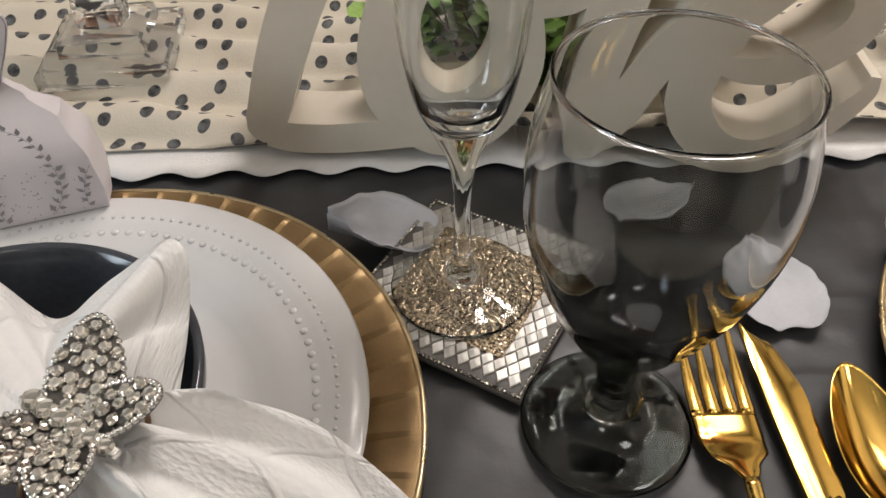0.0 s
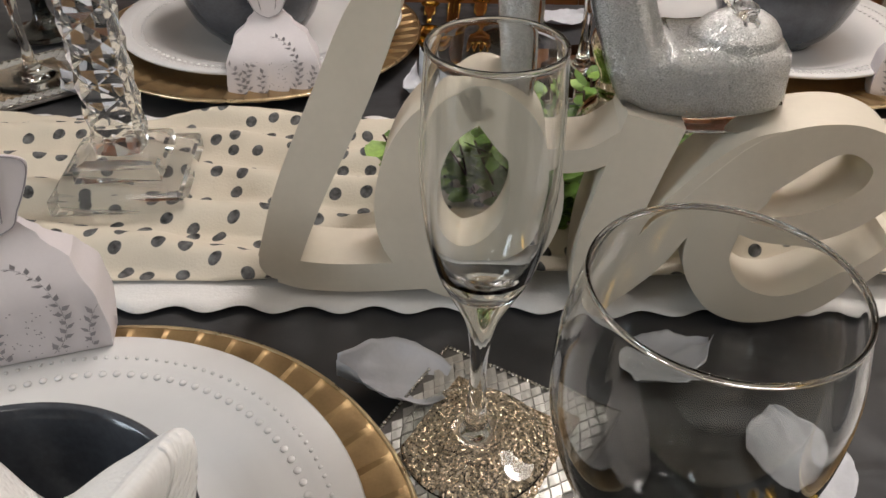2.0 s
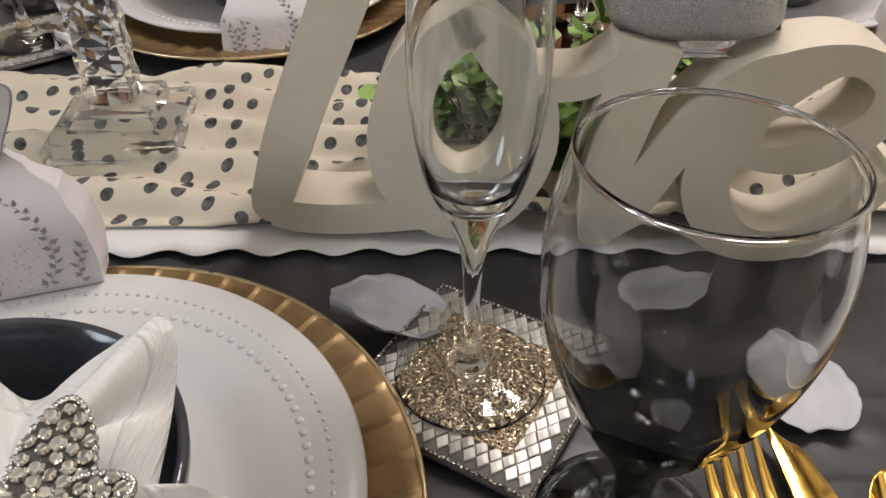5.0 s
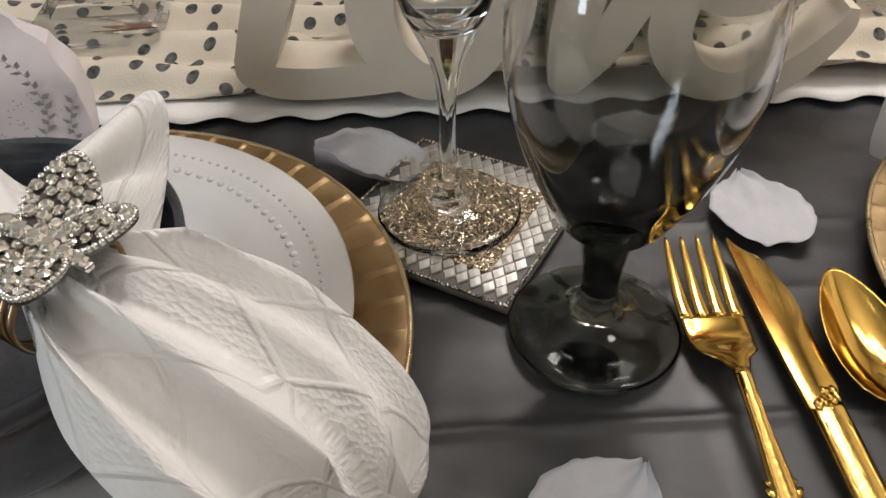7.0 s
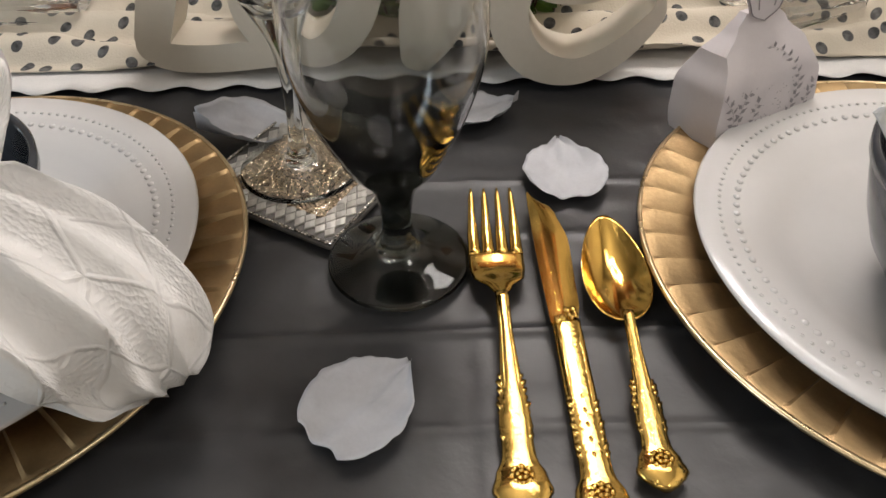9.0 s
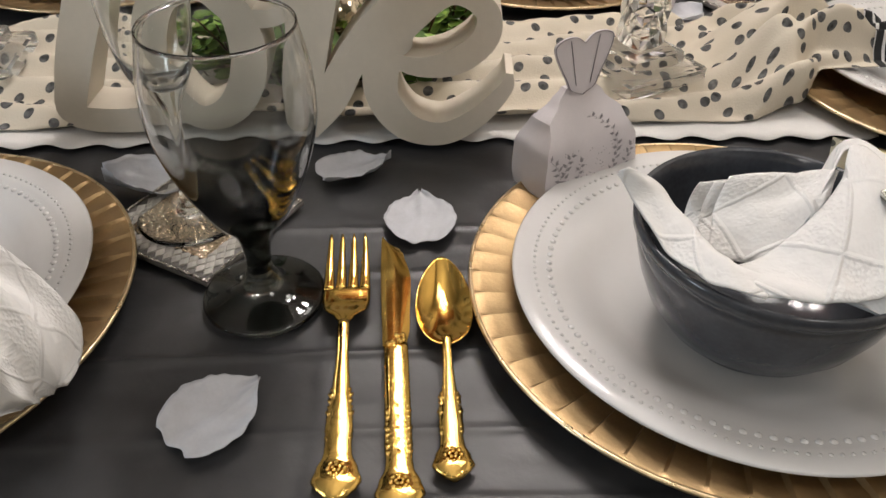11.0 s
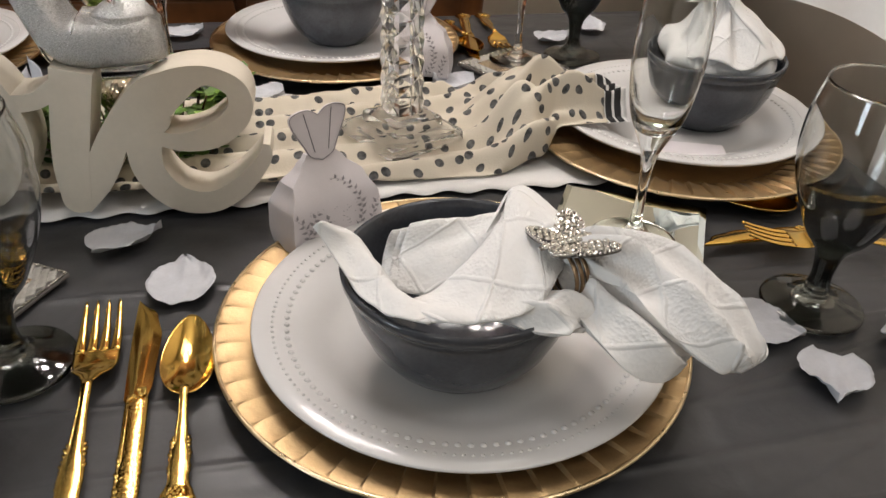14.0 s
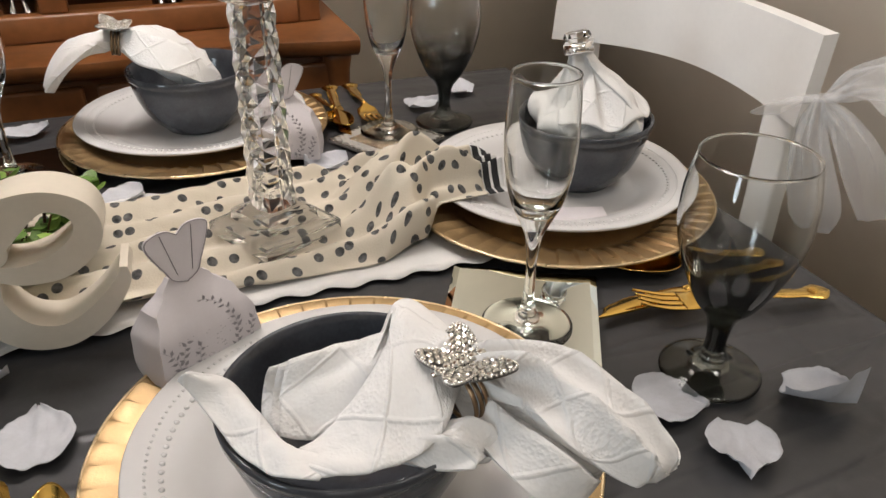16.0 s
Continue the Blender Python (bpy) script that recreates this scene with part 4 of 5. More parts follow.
def damask():
    """White cotton damask: woven diamonds and small figures that differ in sheen and relief."""
    m = material("white_damask_weave", (0.76, 0.75, 0.74), 0.62, 0, 40, 0.03)
    nt = m.node_tree
    b = nt.nodes["Principled BSDF"]
    uv = nt.nodes.new("ShaderNodeUVMap")
    uv.uv_map = "weave"
    rot = nt.nodes.new("ShaderNodeMapping")
    rot.inputs["Rotation"].default_value = (0, 0, radians(45))
    rot.inputs["Scale"].default_value = (26, 26, 26)
    sep = nt.nodes.new("ShaderNodeSeparateXYZ")
    nt.links.new(uv.outputs[0], rot.inputs[0])
    nt.links.new(rot.outputs[0], sep.inputs[0])
    lines = []
    for k in range(2):
        fr = nt.nodes.new("ShaderNodeMath")
        fr.operation = "PINGPONG"
        fr.inputs[1].default_value = 0.5
        lt = nt.nodes.new("ShaderNodeMapRange")
        lt.inputs[1].default_value, lt.inputs[2].default_value = 0.012, 0.045
        lt.inputs[3].default_value, lt.inputs[4].default_value = 1, 0
        nt.links.new(sep.outputs[k], fr.inputs[0])
        nt.links.new(fr.outputs[0], lt.inputs[0])
        lines.append((fr, lt))
    mx = nt.nodes.new("ShaderNodeMath")
    mx.operation = "MAXIMUM"
    nt.links.new(lines[0][1].outputs[0], mx.inputs[0])
    nt.links.new(lines[1][1].outputs[0], mx.inputs[1])
    fine = nt.nodes.new("ShaderNodeTexVoronoi")
    fine.inputs["Scale"].default_value = 420
    nt.links.new(uv.outputs[0], fine.inputs["Vector"])
    figure = nt.nodes.new("ShaderNodeTexNoise")
    figure.inputs["Scale"].default_value, figure.inputs["Detail"].default_value = 130, 2
    nt.links.new(uv.outputs[0], figure.inputs["Vector"])
    prod = nt.nodes.new("ShaderNodeMath")
    prod.operation = "MULTIPLY"
    nt.links.new(lines[0][0].outputs[0], prod.inputs[0])
    nt.links.new(lines[1][0].outputs[0], prod.inputs[1])
    fig = nt.nodes.new("ShaderNodeMath")
    fig.operation = "MULTIPLY"
    fr2 = nt.nodes.new("ShaderNodeMapRange")
    fr2.inputs[1].default_value, fr2.inputs[2].default_value = 0.50, 0.56
    nt.links.new(figure.outputs["Fac"], fr2.inputs[0])
    pr2 = nt.nodes.new("ShaderNodeMapRange")
    pr2.inputs[1].default_value, pr2.inputs[2].default_value = 0.06, 0.10
    nt.links.new(prod.outputs[0], pr2.inputs[0])
    nt.links.new(fr2.outputs[0], fig.inputs[0])
    nt.links.new(pr2.outputs[0], fig.inputs[1])
    tot = nt.nodes.new("ShaderNodeMath")
    tot.operation = "MULTIPLY_ADD"
    tot.inputs[1].default_value = 0.16
    nt.links.new(fig.outputs[0], tot.inputs[0])
    nt.links.new(mx.outputs[0], tot.inputs[2])
    tot2 = nt.nodes.new("ShaderNodeMath")
    tot2.operation = "MULTIPLY_ADD"
    # every second diamond is filled with a coarse woven grain, the others nearly plain
    fill = nt.nodes.new("ShaderNodeTexChecker")
    fill.inputs["Scale"].default_value = 1.0
    fill.inputs["Color1"].default_value = (1.0, 1.0, 1.0, 1)
    fill.inputs["Color2"].default_value = (0.3, 0.3, 0.3, 1)
    nt.links.new(rot.outputs[0], fill.inputs["Vector"])
    grain = nt.nodes.new("ShaderNodeMath")
    grain.operation = "MULTIPLY"
    nt.links.new(fine.outputs["Distance"], grain.inputs[0])
    nt.links.new(fill.outputs["Color"], grain.inputs[1])
    tot2.inputs[1].default_value = 0.8
    nt.links.new(grain.outputs[0], tot2.inputs[0])
    nt.links.new(tot.outputs[0], tot2.inputs[2])
    bp = nt.nodes.new("ShaderNodeBump")
    bp.inputs["Strength"].default_value, bp.inputs["Distance"].default_value = 0.65, 0.0011
    nt.links.new(tot2.outputs[0], bp.inputs["Height"])
    nt.links.new(bp.outputs[0], b.inputs["Normal"])
    rr = nt.nodes.new("ShaderNodeMapRange")
    rr.inputs[3].default_value, rr.inputs[4].default_value = 0.68, 0.34
    nt.links.new(tot.outputs[0], rr.inputs[0])
    nt.links.new(rr.outputs[0], b.inputs["Roughness"])
    b.inputs["Sheen Weight"].default_value = 0.15
    return m


DAMASK = damask()


def fan(hub, edge, pleats, amp, seed, rise=0.0, steps_u=26, steps_v=90, hub_r=0.010):
    """Cloth that spreads from the ring at hub to a free edge, with pleats."""
    e = smooth_line(edge, max(2, steps_v // (len(edge) - 1)))
    hub = Vector(hub)
    rows = []
    n = len(e)
    for i in range(steps_u + 1):
        u = i / steps_u
        row = []
        for k, p in enumerate(e):
            v = k / (n - 1)
            start = hub + Vector((0, hub_r * math.cos(math.pi * v), hub_r * math.sin(math.pi * v) * 0.7))
            q = start.lerp(p, u)
            w = math.sin(pleats * math.pi * v + 0.9 * math.sin(5 * v + seed) + 0.5 * u)
            w = math.copysign(abs(w) ** 0.7, w)
            body = math.sin(math.pi * min(1, u * 0.93 + 0.05)) ** 0.7
            q.z += amp * w * (0.25 + 0.75 * body) * min(1, u * 4) + rise * body
            q.z += 0.0025 * noise.noise(Vector((q.x * 30, q.y * 30, seed))) * u
            side = (p - hub).cross(Vector((0, 0, 1))).normalized()
            q += side * amp * 0.5 * math.cos(pleats * math.pi * v + seed) * body
            row.append(q)
        rows.append(row)
    return cloth_grid(rows)


def sweep(edge_a, edge_b, belly, seed, steps_v=22):
    """A fold of cloth between two free edges, with a rounded belly across it and soft wrinkles along it."""
    a, b = smooth_line(edge_a, 9), smooth_line(edge_b, 9)
    rows = []
    n = len(a)
    for i, (p, q) in enumerate(zip(a, b)):
        t = i / (n - 1)
        d = (a[min(i + 1, n - 1)] - a[max(i - 1, 0)]).normalized()
        up = (q - p).cross(d).normalized()
        up = up if up.z > 0 else -up
        row = []
        for v in lin(0, 1, steps_v):
            w = belly * (math.sin(math.pi * v) * 0.75 + 0.25 * math.sin(2 * math.pi * v + seed + 2 * t)) * math.sin(math.pi * min(1, 0.04 + 0.96 * t)) ** 0.5
            r = p.lerp(q, v) + up * w
            r.z += 0.0034 * noise.noise(Vector((r.x * 45, r.y * 45, seed))) + 0.0012 * math.sin(9 * t + 5 * v) + 0.0010 * noise.noise(Vector((r.x * 130, r.y * 130, seed)))
            row.append(r)
        rows.append(row)
    return cloth_grid(rows)


def puff(path, widths, heights, folds, amp, seed, side=None, seg=72, steps_=7):
    """A soft gathered roll of cloth along a path."""
    line = smooth_line(path, steps_)
    ws = smooth_line([(w, h, 0) for w, h in zip(widths, heights)], steps_)
    rows = []
    n = len(line)
    for i, p in enumerate(line):
        d = (line[min(i + 1, n - 1)] - line[max(i - 1, 0)]).normalized()
        s = Vector(side) if side else d.cross(Vector((0, 0, 1))).normalized()
        s = (s - d * s.dot(d)).normalized()
        up = s.cross(d).normalized()
        w, h = max(ws[i].x, 0.001), max(ws[i].y, 0.001)
        t = i / (n - 1)
        row = []
        for k in range(seg):
            a = 2 * math.pi * k / seg
            c, z = math.cos(a), math.sin(a)
            c2 = math.copysign(abs(c) ** 0.8, c)
            lens = math.copysign((1 - abs(c2) ** 1.6) ** 0.8, z) if abs(z) > 1e-6 else 0.0
            ph = folds * c2 * 1.5 * (1 - 0.2 * t) + seed + 0.9 * math.sin(2.6 * t + seed)
            ripple = 1 - 2 * abs(math.sin(ph)) ** 0.8
            big = noise.noise(Vector((p.x * 26 + c * 1.2, p.y * 26, seed)))
            off = amp * ripple * min(1, 6 * t) * (1.1 - 0.65 * t) + 0.006 * big * min(1, 4 * t)
            droop = 0.22 * w * c2 * c2 * t
            row.append(p + s * w * c2 * (1 + 0.10 * big * t) + up * (h * lens + off - droop))
        rows.append(row)
    return cloth_grid(rows, True)


def make_butterfly_ring():
    ob = thing("napkin_ring", "silver butterfly napkin ring set with rhinestones", "napkin ring", group="napkin rings")
    rng = random.Random(3)
    bm = lathe([(0, 0.1), (0.95, 0.1), (1.0, 0.3), (0.62, 0.78), (0, 0.80)], 8)
    gem = bpy.data.meshes.new("rhinestone")
    bmesh.ops.recalc_face_normals(bm, faces=bm.faces)
    bm.to_mesh(gem)
    bm.free()
    gem.materials.append(NAMED["STONE"])
    for nm, cx, cy, ang, l, w in (("wing", 0.0150, 0.0085, 33, 0.0160, 0.0100), ("wing", -0.0150, 0.0085, 147, 0.0160, 0.0100), ("wing", 0.0110, -0.0085, -42, 0.0110, 0.0078), ("wing", -0.0110, -0.0085, 222, 0.0110, 0.0078)):
        m = pose(cx, cy, 0.002, 0, 0, ang) @ pose(0, 0, 0, 0, -14, 0)
        bm = bmesh.new()
        out = [(l * math.cos(a) * (1.08 if math.cos(a) > 0 else 0.95), w * math.sin(a) * (1.04 - 0.30 * math.cos(a))) for a in [2 * math.pi * k / 36 for k in range(36)]]
        loft(bm, [[(x, y, -0.001) for x, y in out], [(x, y, 0.0008) for x, y in out]])
        # the wing plate is darker than its stones and bead border
        wing = part(nm, bm, "OLDSILVER", ob, smooth=False, m=m)
        bm = bmesh.new()
        for x, y in out:
            bmesh.ops.create_icosphere(bm, subdivisions=1, radius=0.00125, matrix=Matrix.Translation((x * 0.98, y * 0.98, 0.001)))
        part("bead_border", bm, SILVER, wing, "silver bead border")
        placed = []
        for gi in range(-8, 9):
            for gj in range(-8, 9):
                x, y = (gi + 0.5 * (gj % 2)) * 0.0045 + rng.uniform(-0.0004, 0.0004), gj * 0.0039 + rng.uniform(-0.0004, 0.0004)
                if (x / l) ** 2 + (y / w) ** 2 < 0.76:
                    placed.append((x, y, rng.uniform(0.0019, 0.0025)))
        for x, y, r in placed:
            q = new("rhinestone", gem)
            q.parent = wing
            q.matrix_basis = pose(x, y, 0.0010, rng.uniform(-8, 8), rng.uniform(-8, 8), rng.uniform(0, 90)) @ Matrix.Scale(r, 4)
    for i in range(6):
        q = new("body_stone", gem)
        q.parent, q.matrix_basis = ob, pose(0, 0.014 - 0.0056 * i, 0.0015) @ Matrix.Scale(0.0036 - 0.0002 * i, 4)
    part("spine", cube(-0.0015, 0.0015, -0.018, 0.018, 0.0, 0.0022, 0.0004), SILVER, ob)
    bm = bmesh.new()
    for k in range(3):
        rings = []
        for i in range(40):
            a = 2 * math.pi * i / 40
            c = Vector((0.0195 * math.sin(a), (k - 1) * 0.0036, -0.0165 + 0.0155 * math.cos(a)))
            nrm = Vector((math.sin(a), 0, math.cos(a)))
            rings.append([c + nrm * 0.0009 * math.cos(b) + Vector((0, 0.0016 * math.sin(b), 0)) for b in (0, 1.57, 3.14, 4.71)])
        rings.append(rings[0])
        loft(bm, rings, True, False)
    part("band", bm, "BRONZE", ob, "bronze wire band")
    return ob


def napkin(parts_, label):
    ob = thing("cloth_napkin", label, "napkin", group="cloth napkins")
    for nm, bm in parts_:
        part(nm, bm, DAMASK, ob)
    return ob


napkin([("layer", sweep([(0.418, 0.228, 0.114), (0.411, 0.220, 0.100), (0.405, 0.201, 0.086)], [(0.478, 0.231, 0.117), (0.462, 0.208, 0.106), (0.437, 0.185, 0.090)], 0.0035, 0.6)),
        ("layer", sweep([(0.413, 0.232, 0.110), (0.407, 0.226, 0.096), (0.401, 0.207, 0.082)], [(0.480, 0.238, 0.113), (0.464, 0.214, 0.100), (0.438, 0.190, 0.085)], 0.0030, 1.7)),
        ("layer", sweep([(0.408, 0.239, 0.104), (0.402, 0.234, 0.090), (0.397, 0.215, 0.076)], [(0.484, 0.246, 0.108), (0.466, 0.221, 0.096), (0.439, 0.196, 0.081)], 0.0030, 2.9)),
        ("left_leaf", sweep([(0.3590, 0.2310, 0.1150), (0.3660, 0.2230, 0.1040), (0.3780, 0.2000, 0.0955), (0.3885, 0.1796, 0.0935), (0.4009, 0.1630, 0.0950), (0.4165, 0.1552, 0.0940)],
                            [(0.3650, 0.2330, 0.1170), (0.3850, 0.2330, 0.1040), (0.3970, 0.2180, 0.0910), (0.4060, 0.1980, 0.0850), (0.4171, 0.1828, 0.0890), (0.4372, 0.1796, 0.0930)], 0.008, 3.0)),
        ("front_leaf", sweep([(0.412, 0.160, 0.0915), (0.437, 0.1505, 0.0930), (0.464, 0.1500, 0.0955), (0.484, 0.158, 0.1015), (0.496, 0.171, 0.1075), (0.502, 0.179, 0.1105)],
                             [(0.3991, 0.1796, 0.0870), (0.4300, 0.1870, 0.0940), (0.4540, 0.1990, 0.1070), (0.4720, 0.2160, 0.1190), (0.4870, 0.2380, 0.1270), (0.5080, 0.2060, 0.1180)], 0.009, 1.1)),
        ("back_leaf", sweep([(0.454, 0.203, 0.103), (0.470, 0.222, 0.114), (0.486, 0.240, 0.125), (0.500, 0.222, 0.121), (0.508, 0.204, 0.116)],
                            [(0.460, 0.214, 0.098), (0.480, 0.244, 0.104), (0.498, 0.256, 0.112), (0.512, 0.232, 0.114), (0.514, 0.204, 0.112)], 0.004, 2.2)),
        ("flap", puff([(0.452, 0.166, 0.088), (0.473, 0.159, 0.093), (0.489, 0.155, 0.096), (0.501, 0.151, 0.094), (0.507, 0.147, 0.088)], [0.004, 0.010, 0.015, 0.015, 0.006], [0.003, 0.005, 0.007, 0.007, 0.003], 2.4, 0.0035, 2.0)),
        ("tail", puff([(0.504, 0.189, 0.110), (0.520, 0.184, 0.112), (0.543, 0.171, 0.110), (0.562, 0.150, 0.104), (0.578, 0.128, 0.095), (0.588, 0.112, 0.087), (0.591, 0.106, 0.083)], [0.010, 0.020, 0.028, 0.030, 0.026, 0.018, 0.006], [0.008, 0.012, 0.014, 0.015, 0.013, 0.009, 0.003], 3.2, 0.0085, 1.2)),
        ("lower_lobe", puff([(0.505, 0.185, 0.104), (0.519, 0.167, 0.100), (0.532, 0.150, 0.095), (0.544, 0.136, 0.088), (0.553, 0.127, 0.082), (0.560, 0.122, 0.078)], [0.010, 0.022, 0.031, 0.032, 0.024, 0.008], [0.007, 0.010, 0.012, 0.012, 0.009, 0.003], 3.0, 0.0075, 0.5))],
       "white damask napkin gathered through a butterfly ring in a bowl")
napkin([("fan", fan((-0.030, 0.199, 0.116), [(-0.004, 0.213, 0.102), (0.000, 0.233, 0.120), (-0.003, 0.249, 0.136), (-0.026, 0.249, 0.120), (-0.056, 0.249, 0.102), (-0.084, 0.259, 0.116), (-0.108, 0.249, 0.102), (-0.136, 0.222, 0.104), (-0.136, 0.192, 0.098)], 6.0, 0.005, 0.4, 0.002)),
        ("inner_fold", fan((-0.036, 0.199, 0.104), [(-0.026, 0.232, 0.092), (-0.076, 0.239, 0.088), (-0.116, 0.227, 0.086), (-0.126, 0.197, 0.084)], 5, 0.006, 2.0)),
        ("tail", puff([(-0.032, 0.198, 0.104), (-0.018, 0.193, 0.104), (0.004, 0.184, 0.099), (0.029, 0.175, 0.086), (0.051, 0.167, 0.066), (0.063, 0.159, 0.046), (0.067, 0.156, 0.037)], [0.011, 0.024, 0.039, 0.047, 0.044, 0.033, 0.012], [0.009, 0.013, 0.015, 0.014, 0.012, 0.009, 0.003], 4.4, 0.0105, 0.4))],
       "white damask napkin gathered through a butterfly ring, draped forward")
napkin([("fan", puff([(0.451, 0.878, 0.078), (0.426, 0.873, 0.095), (0.396, 0.870, 0.118), (0.366, 0.876, 0.128), (0.346, 0.878, 0.132)], [0.030, 0.050, 0.052, 0.034, 0.012], [0.008, 0.020, 0.024, 0.020, 0.010], 2.6, 0.0065, 2.2)),
        ("tail", puff([(0.348, 0.878, 0.132), (0.321, 0.883, 0.132), (0.291, 0.886, 0.120), (0.268, 0.888, 0.098), (0.256, 0.889, 0.078)], [0.012, 0.028, 0.034, 0.030, 0.014], [0.009, 0.010, 0.010, 0.009, 0.006], 2.0, 0.004, 3.0))],
       "white damask napkin spilling sideways out of a bowl")
napkin([("fan", puff([(0.810, 0.574, 0.066), (0.810, 0.573, 0.088), (0.810, 0.572, 0.108), (0.804, 0.573, 0.132), (0.800, 0.575, 0.153), (0.797, 0.576, 0.166)], [0.052, 0.072, 0.058, 0.030, 0.013, 0.018], [0.048, 0.064, 0.040, 0.023, 0.012, 0.016], 3.4, 0.009, 5.0, side=(0.5, -0.86, 0))),
        ("folded_corner", fan((0.808, 0.572, 0.140), [(0.876, 0.575, 0.104), (0.874, 0.540, 0.100), (0.843, 0.512, 0.098), (0.798, 0.508, 0.096), (0.763, 0.535, 0.098)], 5, 0.007, 2.5))],
       "white damask napkin standing in a bowl, gathered at its top")
twice(make_butterfly_ring, [pose(0.503, 0.183, 0.121, 2, -8, -80), pose(-0.022, 0.189, 0.125, 4, 0, 60), pose(0.346, 0.879, 0.1465, 8, 0, 85)])


def make_gem_ring():
    ob = thing("napkin_ring", "clear crystal napkin ring on a gathered napkin", "napkin ring", group="napkin rings")
    part("crystal_knob", lathe([(0, 0.004), (0.008, 0.004), (0.015, 0.010), (0.013, 0.015), (0.007, 0.017), (0, 0.0172)], 9), CRYSTAL, ob, smooth=False)
    part("band", lathe([(0.0125, -0.006), (0.0155, -0.006), (0.0155, 0.0035), (0.0125, 0.0035), (0.0125, -0.006)], 40), SILVER, ob)
    return ob


make_gem_ring().matrix_basis = pose(0.798, 0.575, 0.163, -16, -6, 0)
tagged(part("place_card", cube(-0.035, 0.035, -0.012, 0.012, 0.0, 0.0012, 0.0002), CARD, m=pose(0.755, 0.482, 0.0185, 6, 3, -12)), "small cream card tucked on a plate", "card")

# ---- centrepiece ----
holder = thing("mercury_glass_candlestick", "silver and gold mercury glass candle holder among leaves", "candle holder", pose(0.190, 0.590, 0.010))
part("foot", lathe(smooth_profile([(0, 0.0), (0.036, 0.0), (0.038, 0.004), (0.030, 0.012), (0.014, 0.022), (0.011, 0.030)] + [(0, 0.030)]), 48), "MERCURY", holder)
part("stem", lathe(smooth_profile([(0, 0.0302), (0.012, 0.0302), (0.020, 0.042), (0.024, 0.054), (0.018, 0.068), (0.010, 0.076), (0.0125, 0.083), (0.010, 0.090), (0.016, 0.104), (0.019, 0.116), (0.014, 0.130), (0.009, 0.138), (0, 0.138)]), 48), "MERCURY", holder)
part("cup", lathe(smooth_profile([(0, 0.1382), (0.012, 0.1382), (0.022, 0.150), (0.028, 0.170), (0.030, 0.200), (0.0285, 0.2005), (0.0265, 0.172), (0.018, 0.152), (0, 0.150)]), 48), "MERCURY", holder)

wreath = thing("leaf_garland", "green artificial boxwood garland behind the word sign", "garland", pose(0.185, 0.580, 0.004))
rng = random.Random(11)
bm_stem, leaves = bmesh.new(), [bmesh.new(), bmesh.new()]
for s in range(84):
    a = 2 * math.pi * s / 76 + rng.uniform(-0.2, 0.2) if s < 76 else math.pi + (s - 80) * 0.10
    r0 = rng.uniform(0.45, 1.0) if s < 76 else rng.uniform(1.05, 1.32)
    p0 = Vector((0.105 * r0 * math.cos(a), 0.058 * r0 * math.sin(a) - 0.004, 0.010))
    out = Vector((math.cos(a), 0.6 * math.sin(a), 0)) * rng.uniform(0.010, 0.040)
    p1 = p0 + out + Vector((0, 0, rng.uniform(0.025, 0.075)))
    line = smooth_line([p0, p0.lerp(p1, 0.5) + Vector((0, 0, 0.006)), p1], 4)
    bar(bm_stem, line, lambda t: 0.0009, lambda t: 0.0009, 5)
    for k in range(11):
        t = 0.15 + 0.85 * k / 10
        c = line[min(len(line) - 1, int(t * (len(line) - 1)))]
        b = rng.uniform(0, 6.28)
        d = Vector((math.cos(b), math.sin(b), rng.uniform(-0.2, 0.8))).normalized()
        sd = d.cross(Vector((rng.uniform(-.3, .3), rng.uniform(-.3, .3), 1))).normalized()
        up = sd.cross(d)
        ln, wd = rng.uniform(0.012, 0.022), rng.uniform(0.0050, 0.0085)
        bm = leaves[rng.random() < 0.3]
        pts = [c, c + d * ln * .3 + sd * wd, c + d * ln * .75 + sd * wd * .8, c + d * ln, c + d * ln * .75 - sd * wd * .8, c + d * ln * .3 - sd * wd]
        midl = [c + d * ln * .3 - up * 0.0012, c + d * ln * .75 - up * 0.0012]
        vv = [bm.verts.new(p) for p in pts + midl]
        for q in ((0, 1, 6), (1, 2, 7, 6), (2, 3, 7), (3, 4, 7), (4, 5, 6, 7), (5, 0, 6)):
            bm.faces.new([vv[j] for j in q])
part("twigs", bm_stem, DARKWOOD, wreath)
tagged(part("dark_leaves", leaves[0], LEAF, wreath), "dark green leaves", kind="stuff")
tagged(part("young_leaves", leaves[1], LEAFB, wreath), "bright green leaves", kind="stuff")

shoe = thing("glitter_high_heel", "glass high-heeled shoe ornament filled with silver glitter", "shoe ornament", pose(0, 0.486, 0))


def block_bar(bm, line, half_w, half_h, sharp=4.0, seg=36):
    """Like bar(), with a square, softly rounded section."""
    n = len(line)
    rings = []
    for i, p in enumerate(line):
        t = i / (n - 1)
        d = (line[min(i + 1, n - 1)] - line[max(i - 1, 0)]).normalized()
        up = Vector((0, 1, 0)).cross(d).normalized()
        w, h = half_w(t), half_h(t)
        ring = []
        for k in range(seg):
            a = 2 * math.pi * k / seg
            c, q = math.cos(a), math.sin(a)
            ring.append(p + Vector((0, 1, 0)) * w * math.copysign(abs(c) ** (2 / sharp), c) + up * h * math.copysign(abs(q) ** (2 / sharp), q))
        rings.append(ring)
    return loft(bm, rings)


